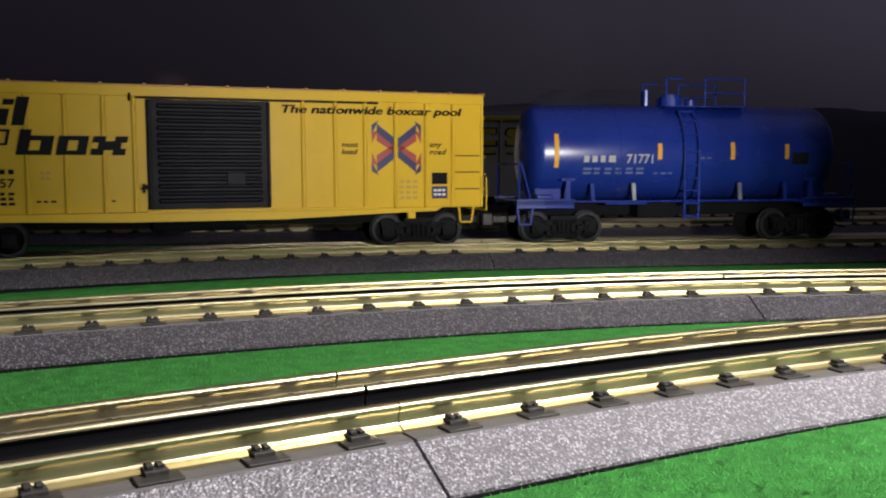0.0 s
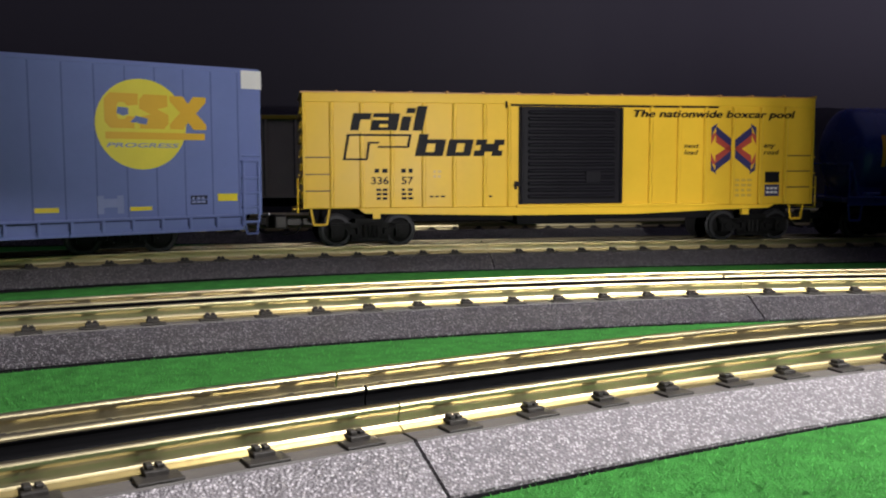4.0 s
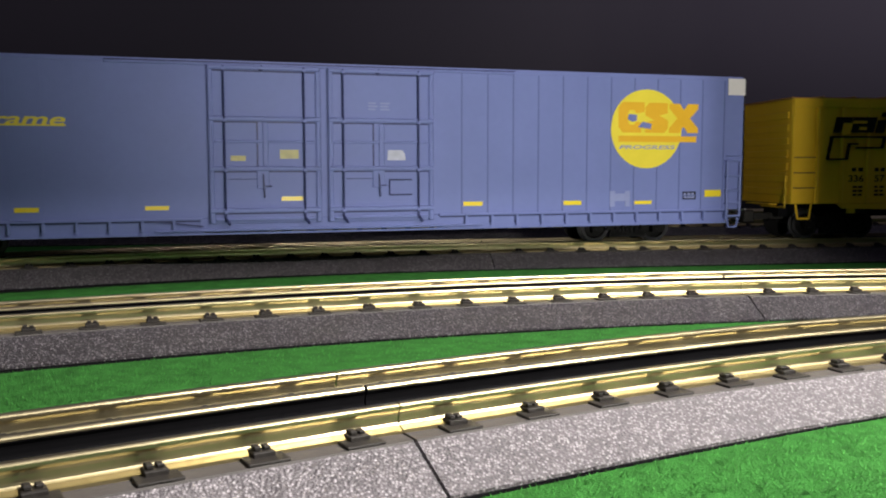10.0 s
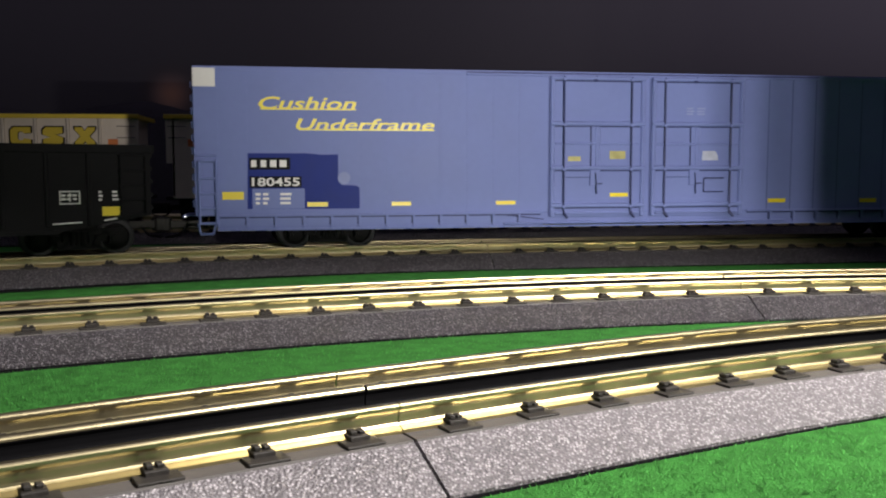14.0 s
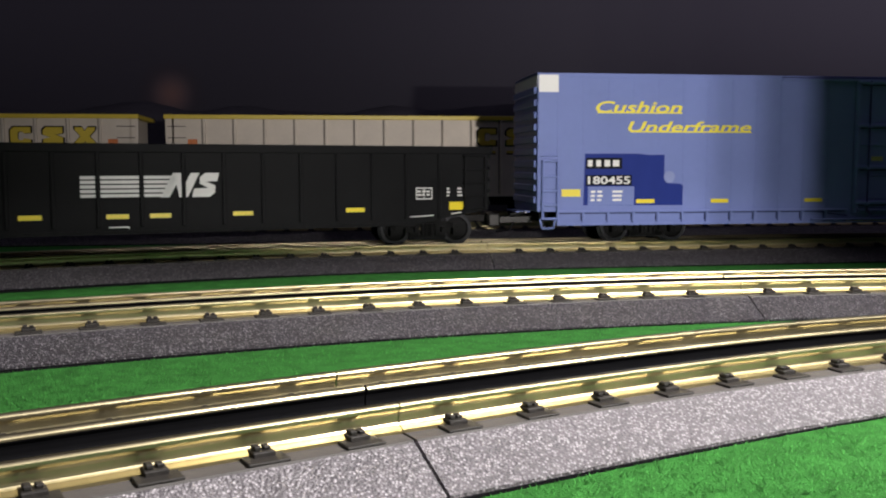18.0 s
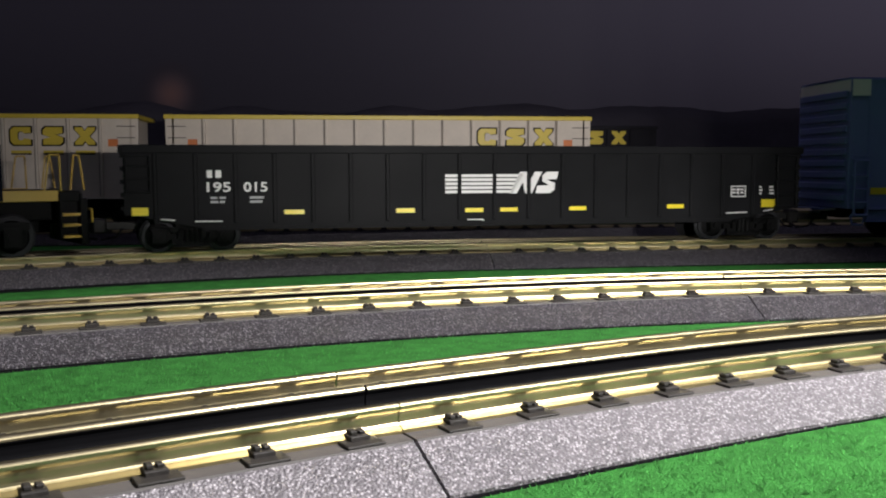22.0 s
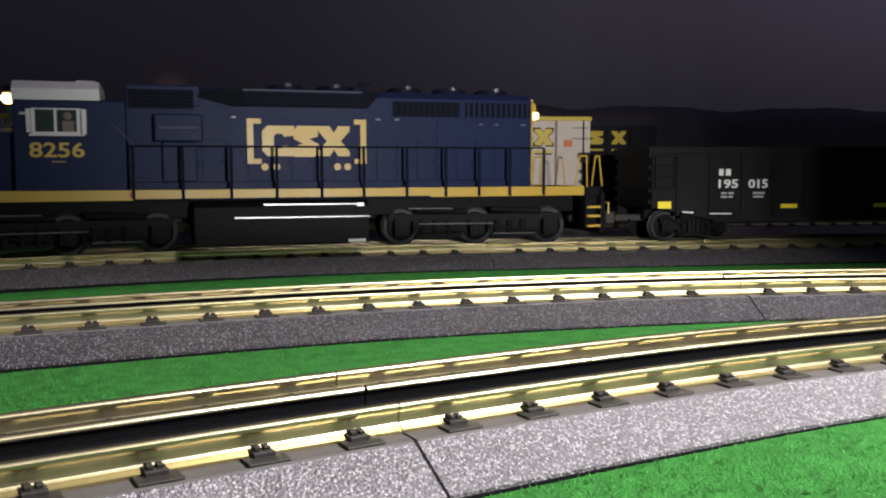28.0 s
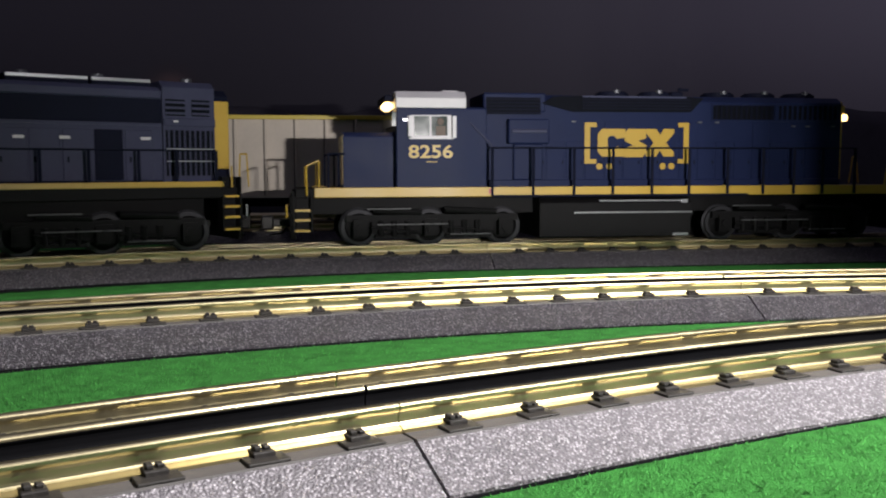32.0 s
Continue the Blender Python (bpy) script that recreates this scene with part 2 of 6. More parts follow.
def ground():
    bm = bmesh.new()
    ys = np.concatenate([np.linspace(-1.0, 0.04, 8), np.linspace(0.06, 0.8, 60), np.linspace(0.9, 1.6, 8)])
    xs = np.linspace(-1.8, 1.8, 60)
    grid = [[bm.verts.new((x, y, table_z(y))) for x in xs] for y in ys]
    for j in range(len(ys) - 1):
        for i in range(len(xs) - 1):
            bm.faces.new((grid[j][i], grid[j][i + 1], grid[j + 1][i + 1], grid[j + 1][i]))
    return tagged(part("ground", bm, M_GRASS, None), "bright green grass mat covering the layout table", "grass mat", kind="structure")


ground()


def grass():
    """Short flock fibres standing on the mat where it lies near the eye."""
    rnd = np.random.default_rng(4)
    n = 52000
    u = rnd.random(n)
    y = 0.095 + 0.28 * u ** 1.5
    x = (rnd.random(n) - 0.5) * 1.1 * y + 0.0
    keep = []
    for i in range(n):
        ok = True
        for tr in ("near", "middle"):
            x0, y0, th, k1, k2, z = TRACK[tr]
            along = (x[i] - x0) * math.cos(th) + (y[i] - y0) * math.sin(th)
            k = k1 if along < 0 else k2
            lat = math.hypot(x[i] - x0 - math.sin(th) / k, y[i] - y0 + math.cos(th) / k) - 1 / k
            ok = ok and abs(lat) > BED_W + 0.0002
        if ok:
            keep.append(i)
    x, y = x[keep], y[keep]
    n = len(x)
    a, lean, h = rnd.random(n) * 6.283, rnd.random(n) * 6.283, 0.0004 + 0.0007 * rnd.random(n)
    w = 0.00012 + 0.00012 * rnd.random(n)
    z = np.array([table_z(v) for v in y]) - 0.0001
    dx, dy = np.cos(a) * w, np.sin(a) * w
    base = np.stack([np.stack([x - dx, y - dy, z], 1), np.stack([x + dx, y + dy, z], 1), np.stack([x + np.cos(lean) * h * 0.8, y + np.sin(lean) * h * 0.8, z + h], 1)], 1)
    me = bpy.data.meshes.new("grass_fibres")
    me.from_pydata(base.reshape(-1, 3).tolist(), [], np.arange(3 * n).reshape(-1, 3).tolist())
    m = mat("grass_fibre", (0.055, 0.255, 0.048), 0.8, 0, 0.5, 300, spec=0.2)
    nt = m.node_tree
    geo = nt.nodes.new("ShaderNodeNewGeometry")
    mr = nt.nodes.new("ShaderNodeMapRange")
    mr.inputs["To Min"].default_value, mr.inputs["To Max"].default_value = 0.66, 1.50
    nt.links.new(geo.outputs["Random Per Island"], mr.inputs["Value"])
    sc = [k for k in nt.nodes if k.type == "VECT_MATH"][0]
    nt.links.new(mr.outputs["Result"], sc.inputs["Scale"])
    up = nt.nodes.new("ShaderNodeCombineXYZ")
    up.inputs[2].default_value = 1.0
    nt.links.new(up.outputs[0], nt.nodes["Principled BSDF"].inputs["Normal"])
    me.materials.append(m)
    tagged(new("grass_fibres", me), "short green flock fibres on the mat", "grass", kind="stuff")


grass()


HILLS = ((-1.2, 0.016, 0.12), (-0.85, 0.010, 0.08), (-0.62, 0.008, 0.06), (-0.4225, 0.017, 0.062), (-0.267, 0.010, 0.05), (-0.065, 0.009, 0.05), (0.09, 0.0125, 0.07), (0.27, 0.009, 0.085), (0.5, 0.006, 0.08), (0.8, 0.012, 0.1), (1.2, 0.015, 0.12))


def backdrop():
    """Night sky board whose faint glow is put in as emission, and dark hills before it."""
    m = mat("glowing_sky_board", (0.014, 0.012, 0.021), 0.8, 0, 0.15, 3)
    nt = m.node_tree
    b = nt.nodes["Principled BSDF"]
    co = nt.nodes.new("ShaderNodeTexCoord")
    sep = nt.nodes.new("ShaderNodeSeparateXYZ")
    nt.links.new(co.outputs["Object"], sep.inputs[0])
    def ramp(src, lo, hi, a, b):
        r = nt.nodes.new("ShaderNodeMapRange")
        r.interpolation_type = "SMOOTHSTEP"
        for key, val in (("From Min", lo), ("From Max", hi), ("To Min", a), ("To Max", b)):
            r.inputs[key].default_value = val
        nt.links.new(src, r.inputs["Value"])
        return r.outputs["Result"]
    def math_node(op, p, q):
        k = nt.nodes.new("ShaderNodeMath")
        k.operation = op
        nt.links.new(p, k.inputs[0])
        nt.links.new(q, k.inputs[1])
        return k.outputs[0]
    # haze and stray light, stronger to the right, added as emission
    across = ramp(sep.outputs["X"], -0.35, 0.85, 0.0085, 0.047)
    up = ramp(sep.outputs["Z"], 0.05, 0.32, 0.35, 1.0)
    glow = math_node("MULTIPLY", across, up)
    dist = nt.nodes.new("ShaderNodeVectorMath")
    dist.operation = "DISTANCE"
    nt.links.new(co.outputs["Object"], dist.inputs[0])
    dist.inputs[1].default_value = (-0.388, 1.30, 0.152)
    # reddish spot of reflected light, also put in as emission
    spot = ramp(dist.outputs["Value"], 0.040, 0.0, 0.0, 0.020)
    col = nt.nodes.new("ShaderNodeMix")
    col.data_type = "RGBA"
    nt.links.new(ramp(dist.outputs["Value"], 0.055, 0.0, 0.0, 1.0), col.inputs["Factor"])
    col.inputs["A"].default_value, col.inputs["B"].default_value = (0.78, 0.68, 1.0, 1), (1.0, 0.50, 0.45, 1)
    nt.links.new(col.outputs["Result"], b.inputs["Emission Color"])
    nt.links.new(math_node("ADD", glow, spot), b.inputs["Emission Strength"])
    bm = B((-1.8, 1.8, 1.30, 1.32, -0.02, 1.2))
    tagged(part("backdrop", bm, m, None), "dark purple sky backdrop board with emission for stray light", "backdrop", kind="structure")
    hm = mat("hill_dark", (0.045, 0.040, 0.052), 0.9, 0, 0.3, 20, 0.4, 60)
    bm = bmesh.new()
    n = 240
    prev = None
    for i in range(n + 1):
        x = -1.7 + 3.4 * i / n
        z = 0.1205 + sum(h * math.exp(-((x - c) / w) ** 2) for c, h, w in HILLS) + 0.0012 * math.sin(x * 61) + 0.0007 * math.sin(x * 171 + 1) + 0.0004 * math.sin(x * 407)
        row = [bm.verts.new(p) for p in ((x, 1.20, -0.02), (x, 1.21, z - 0.02), (x, 1.235, z), (x, 1.27, z - 0.01), (x, 1.29, -0.02))]
        if prev:
            for j in range(4):
                bm.faces.new((prev[j], row[j], row[j + 1], prev[j + 1]))
        prev = row
    tagged(part("backdrop_hills", bm, hm, None, smooth=True), "row of black wooded hills before the night sky", "hills", kind="structure")


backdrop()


def room():
    # unseen walls, toned pale so they bounce ambient fill
    wm = mat("bounce_wall", (0.34, 0.32, 0.38), 0.9, 0, 0.2, 4)
    for name, b in (("wall_left", (-1.9, -1.8, -1.2, 1.4, -0.8, 1.6)), ("wall_right", (1.8, 1.9, -1.2, 1.4, -0.8, 1.6)), ("wall_back", (-1.9, 1.9, -1.3, -1.2, -0.8, 1.6)), ("wall_front", (-1.9, 1.9, 1.4, 1.5, -0.8, 1.6))):
        tagged(part(name, B(b), wm, None), "unseen room wall, pale to bounce fill light", "wall", kind="structure")
    tagged(part("floor", B((-1.9, 1.9, -1.3, 1.5, -0.85, -0.8)), wm, None), "unseen room floor in the walls' pale bounce tone", "floor", kind="structure")


room()

# ---- track sections ----
LBL = "three-rail model track with brass rails on grey roadbed"
track_section("near", -0.42, -0.0895, -0.0875 + 0.0075, LBL)
track_section("near", -0.0895, 0.50, -0.0895 + 0.0125, LBL)
track_section("middle", -0.50, 0.2061, -0.0804, LBL)
track_section("middle", 0.2061, 0.75, 0.2061 + 0.012, LBL)
track_section("rear", -1.55, 0.0045, 0.0037, LBL)
track_section("rear", 0.0045, 1.3, 0.0037, LBL)
for tr in ("siding", "far"):
    track_section(tr, -1.2, 1.2, 0.0, "straight three-rail siding track in the dark")

# ---- car materials ----
M_YELLOW = mat("boxcar_yellow", (0.68, 0.425, 0.033), 0.38, 0, 0.07, 40, 0.04, 900, spec=0.12)
# yellow darkened so the grab irons carry their own shadow lines
M_GRABSHADE = mat("grab_shaded_yellow", (0.16, 0.095, 0.015), 0.5, 0, 0.2)
M_ROOF = mat("boxcar_roof", (0.40, 0.20, 0.05), 0.5, 0, 0.2, 60)
M_DOORBLK = mat("door_black", (0.0085, 0.008, 0.0115), 0.45, 0, 0.15, 60, spec=0.085)
M_INK = mat("black_ink", (0.012, 0.012, 0.014), 0.45, 0, 0.1, spec=0.04)
M_LTBLUE = mat("boxcar_blue", (0.165, 0.207, 0.45), 0.5, 0, 0.07, 30, 0.03, 900, spec=0.15)
M_SEAMSHADE = mat("seam_shade_blue", (0.115, 0.143, 0.31), 0.5, 0, 0.1, spec=0.1)
# dark blue of the rods, also used for painted shade lines
M_RODSHADE = mat("rod_shade_blue", (0.036, 0.045, 0.125), 0.45, 0, 0.1, spec=0.2)
M_FADEY = mat("faded_yellow", (0.40, 0.37, 0.14), 0.5, 0, 0.3, 200)
M_FADEW = mat("faded_white", (0.42, 0.45, 0.56), 0.5, 0, 0.3, 200)
M_WHITE = mat("white_paint", (0.72, 0.70, 0.69), 0.45, 0, 0.06, 60)
M_SUN = mat("emblem_yellow", (0.78, 0.66, 0.06), 0.42, 0, 0.05)
M_ORANGE = mat("emblem_orange", (0.76, 0.44, 0.03), 0.42, 0, 0.05)
M_MARK = mat("reflector_yellow", (0.78, 0.62, 0.03), 0.4, 0, 0.05)
M_NAVYPATCH = mat("patch_navy", (0.020, 0.035, 0.20), 0.45, 0, 0.06, spec=0.06)
M_RED = mat("emblem_red", (0.36, 0.05, 0.035), 0.4, 0, 0.08)
M_EBLUE = mat("emblem_blue", (0.024, 0.022, 0.095), 0.4, 0, 0.08)
M_GREYTXT = mat("stencil_grey", (0.24, 0.28, 0.49), 0.5, 0, 0.1, spec=0.1)
M_STENCIL = mat("stencil_white", (0.35, 0.35, 0.36), 0.5, 0, 0.1)
M_TANK = mat("tank_blue", (0.010, 0.027, 0.21), 0.27, 0, 0.06, 40, spec=0.5)
M_TSTRIPE = mat("tank_stripe", (0.72, 0.34, 0.02), 0.42, 0, 0.06)
M_GON = mat("gondola_black", (0.0105, 0.0105, 0.0115), 0.5, 0, 0.2, 50, 0.05, 700, spec=0.05)
M_LOCO = mat("engine_navy", (0.0125, 0.0190, 0.058), 0.48, 0, 0.10, 50, 0.03, 900, spec=0.10)
M_LOCODK = mat("engine_dark_navy", (0.008, 0.0095, 0.021), 0.6, 0, 0.12, 50, spec=0.05)
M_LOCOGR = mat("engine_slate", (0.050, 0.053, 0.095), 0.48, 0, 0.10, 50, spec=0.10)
M_GOLD = mat("engine_gold", (0.49, 0.315, 0.045), 0.42, 0, 0.08, 50)
M_GRILLE = mat("grille_dark", (0.007, 0.008, 0.012), 0.65, 0, 0.2, spec=0.03)
M_CABWHITE = mat("cab_roof_white", (0.58, 0.56, 0.58), 0.45, 0, 0.06)
M_FIG = mat("figure_plain", (0.16, 0.12, 0.10), 0.7, 0, 0.1)
M_HOP = mat("hopper_cream", (0.62, 0.55, 0.47), 0.5, 0, 0.10, 50, spec=0.15)
M_POSTSHADE = mat("hopper_post_shade", (0.24, 0.205, 0.175), 0.6, 0, 0.3, 80)
M_PATCH = mat("patch_orange_red", (0.58, 0.17, 0.045), 0.5, 0, 0.3, 200)
M_HOPBLK = mat("hopper_black", (0.016, 0.015, 0.019), 0.5, 0, 0.2, spec=0.08)
M_HOPYEL = mat("hopper_yellow", (0.62, 0.47, 0.05), 0.45, 0, 0.08)
M_CAPGREY = mat("cap_grey", (0.10, 0.105, 0.12), 0.45, 0.3, 0.15)
M_GLINTROD = mat("glint_rod_steel", (0.10, 0.10, 0.105), 0.55, 0.3, 0.2)
M_STEEL = mat("pipe_silver", (0.42, 0.43, 0.45), 0.35, 0.8, 0.1)
M_LIGHT = mat("headlight_glow", (0.9, 0.8, 0.5), 0.3, 0, 0.0, emit=(1.0, 0.66, 0.26), estr=4.5)
M_GLASS = mat("cab_glass", (0.03, 0.045, 0.04), 0.08, 0, 0.05)

CARS, TRUCKS, AXLES = {}, {}, {}


# ---- running gear ----
def wheel_mesh(r):
    """Two flanged wheels on an axle, centred on the axle."""
    bm = bmesh.new()
    for s in (-1, 1):
        prof = [(0.0006, 0.0192), (0.0022, 0.0192), (0.0028, 0.0180), (r * 0.72, 0.0176), (r * 0.80, 0.0190), (r, 0.0190), (r, 0.0166), (r + 0.0012, 0.0160), (r + 0.0012, 0.0152), (r * 0.75, 0.0152), (0.0012, 0.0152)]
        n = 24
        rings = []
        for k in range(n):
            a = 2 * math.pi * k / n
            rings.append([bm.verts.new((q * math.cos(a), s * y, q * math.sin(a))) for q, y in prof])
        for k in range(n):
            for j in range(len(prof) - 1):
                f = bm.faces.new((rings[k][j], rings[(k + 1) % n][j], rings[(k + 1) % n][j + 1], rings[k][j + 1]))
                f.material_index = 0 if j in (4, 5, 6, 7) else 1
    rod(bm, (0, -0.0185, 0), (0, 0.0185, 0), 0.0013, 8)
    bmesh.ops.recalc_face_normals(bm, faces=bm.faces[:])
    me = bpy.data.meshes.new("wheelset")
    bm.to_mesh(me)
    bm.free()
    me.materials.append(M_WHEEL)
    me.materials.append(M_TRUCK)
    return me


def side_frame(xs, r, heavy):
    """A cast truck side with journal boxes, columns and springs."""
    bm = bmesh.new()
    lo, hi = xs[0], xs[-1]
    t = 0.0016
    if heavy:
        box(bm, lo - 0.008, hi + 0.008, -t, t, r + 0.0035, r + 0.0075)
        for a, b in zip(xs, xs[1:]):
            box(bm, a + 0.007, b - 0.007, -t, t, r - 0.0035, r + 0.0035)
            for k in range(3):
                rod(bm, (a + 0.012 + k * 0.008, -0.0028, r - 0.005), (a + 0.012 + k * 0.008, -0.0028, r + 0.004), 0.0017, 8)
            rod(bm, (a + 0.008, -0.0030, r + 0.0105), (b - 0.006, -0.0030, r + 0.0090), 0.0018, 8)
            rod(bm, (a + 0.006, -0.0035, r + 0.0005), (b - 0.008, -0.0035, r - 0.0025), 0.0007, 6)
            box(bm, a + 0.009, b - 0.009, -0.0030, t, r - 0.0065, r - 0.0040)
        for x in xs:
            box(bm, x - 0.0042, x + 0.0042, -0.0034, t, r - 0.0050, r + 0.0052)
            rod(bm, (x, -0.0046, r), (x, 0, r), 0.0027, 12)
    else:
        box(bm, lo - 0.0045, hi + 0.0045, -t, t, r + 0.0018, r + 0.0048)
        box(bm, lo + 0.008, hi - 0.008, -t, t, r - 0.0062, r - 0.0035)
        box(bm, -0.0085, 0.0085, -t, t, r + 0.0040, r + 0.0072)
        for s in (-1, 1):
            box(bm, s * 0.0062 - 0.0013, s * 0.0062 + 0.0013, -t, t, r - 0.0045, r + 0.0050)
            for k in range(3):
                z = r - 0.0050 + k * 0.0030
                x0 = s * (0.0085 + k * 0.0026)
                box(bm, x0 - 0.0024, x0 + 0.0024, -t, t, z, z + 0.0032)
            rod(bm, (s * 0.0027, -0.0016, r - 0.0035), (s * 0.0027, -0.0016, r + 0.0036), 0.0017, 10)
        rod(bm, (0, -0.0010, r - 0.0035), (0, -0.0010, r + 0.0036), 0.0017, 10)
        for x in xs:
            box(bm, x - 0.0036, x + 0.0036, -0.0030, t, r - 0.0034, r + 0.0036)
            rod(bm, (x, -0.0042, r), (x, 0, r), 0.0022, 10)
    return bm


def truck(car, name, at, xs, r, heavy=False):
    """A swivelling truck under a car: bolster, two side frames and its wheelsets. xs: axles from its centre."""
    lo, hi = xs[0], xs[-1]
    bol = part("truck", B((-0.006, 0.006, -0.019, 0.019, r + 0.0005, r + 0.006), (lo + 0.004, hi - 0.004, -0.004, 0.004, r + 0.001, r + 0.004), bevel=0.0003), M_TRUCK, car, "black cast truck" if not heavy else "black six-wheel engine truck")
    bol.matrix_basis = pose(at, 0, 0)
    for s in (-1, 1):
        f = part("side_frame", side_frame(xs, r, heavy), M_TRUCK, bol)
        f.matrix_basis = pose(0, s * 0.0225, 0, 0, 0, 0 if s < 0 else 180)
    if heavy:
        # thin rods added to give the black truck its small glints
        for z, xa, xb in ((r + 0.0112, lo + 0.004, lo + 0.030), (r + 0.0020, lo + 0.010, hi - 0.036), (r - 0.0042, 0.010, hi - 0.010)):
            part("glint_rod", rods(((xa, -0.0268, z), (xb, -0.0268, z)), r=0.0004), M_GLINTROD, bol, "thin steel rod added for glints on the truck")
    me = wheel_mesh(r)
    TRUCKS.setdefault(name, []).append((bol, at))
    for x in xs:
        w = new("wheelset", me)
        w.parent = bol
        w.matrix_basis = pose(x, 0, r)
        AXLES.setdefault(name, []).append((w, x, r))


def coupler(car, x, z=0.0135):
    s = 1 if x > 0 else -1
    bm = B((min(x - s * 0.012, x + s * 0.010), max(x - s * 0.012, x + s * 0.010), -0.0022, 0.0022, z - 0.0022, z + 0.0022), bevel=0.0004)
    bm2 = B((min(x + s * 0.009, x + s * 0.0165), max(x + s * 0.009, x + s * 0.0165), -0.0040, 0.0035, z - 0.0042, z + 0.0042), bevel=0.0010)
    part("coupler", bm, M_COUPLER, car, "dark metal knuckle coupler")
    part("coupler_knuckle", bm2, M_COUPLER, car)
    part("air_hose", rods(((x, -0.006, z - 0.001), (x + s * 0.004, -0.0065, z - 0.006)), ((x + s * 0.004, -0.0065, z - 0.006), (x + s * 0.012, -0.004, z - 0.0075)), r=0.0006), M_TRUCK, car)


def bars(name, material, parent, y, x0, x1, z0, z1, rows=3, cols=3, seed=1):
    """Small unreadable stencilling as plain bars."""
    rnd = random.Random(seed)
    bm = bmesh.new()
    dz = (z1 - z0) / rows
    for i in range(rows):
        x = x0
        for j in range(cols):
            w = (x1 - x0) / cols * rnd.uniform(0.55, 0.85)
            box(bm, x, x + w, y - 0.00013, y + 0.0001, z0 + dz * i + dz * 0.2, z0 + dz * i + dz * 0.75)
            x += (x1 - x0) / cols
    return tagged(part(name, bm, material, parent), kind="stuff")


def ladder(parent, material, x0, x1, zs, y, d=0.0022, r=0.0005, stiles=True, name="ladder"):
    bm = bmesh.new()
    for z in zs:
        rod(bm, (x0, y - d, z), (x1, y - d, z), r)
        rod(bm, (x0, y, z), (x0, y - d, z), r)
        rod(bm, (x1, y, z), (x1, y - d, z), r)
    if stiles:
        for x in (x0, x1):
            rod(bm, (x, y - d, min(zs)), (x, y - d, max(zs)), r)
    return part(name, bm, material, parent)


def stirrup(parent, material, x0, x1, z0, z1, y):
    i = (x1 - x0) * 0.14
    return part("stirrup_step", rods(((x0, y, z1), (x0 + i, y, z0)), ((x1, y, z1), (x1 - i, y, z0)), ((x0 + i, y, z0), (x1 - i, y, z0)), r=0.0007), material, parent)


EMBLEM = (
    [(0.0, 0.18), (0.16, 0.0), (1.0, 0.0), (1.0, 0.32), (0.68, 0.36), (0.60, 0.26), (0.42, 0.26), (0.36, 0.36), (0.36, 0.64), (0.42, 0.74), (0.60, 0.74), (0.68, 0.64), (1.0, 0.68), (1.0, 1.0), (0.16, 1.0), (0.0, 0.82)],
    [(0.0, 0.0), (0.84, 0.0), (1.0, 0.16), (1.0, 0.42), (0.62, 0.58), (0.98, 0.66), (0.98, 1.0), (0.16, 1.0), (0.0, 0.84), (0.0, 0.58), (0.38, 0.42), (0.02, 0.34)],
    [(0.0, 0.0), (0.36, 0.0), (0.50, 0.22), (0.64, 0.0), (1.0, 0.0), (1.0, 0.16), (0.72, 0.50), (1.0, 0.84), (1.0, 1.0), (0.64, 1.0), (0.50, 0.78), (0.36, 1.0), (0.0, 1.0), (0.0, 0.84), (0.28, 0.50), (0.0, 0.16)])


def emblem(k, x, w, z0, z1):
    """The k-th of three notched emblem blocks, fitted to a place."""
    return [(x + u * w, z0 + v * (z1 - z0)) for u, v in EMBLEM[k]]


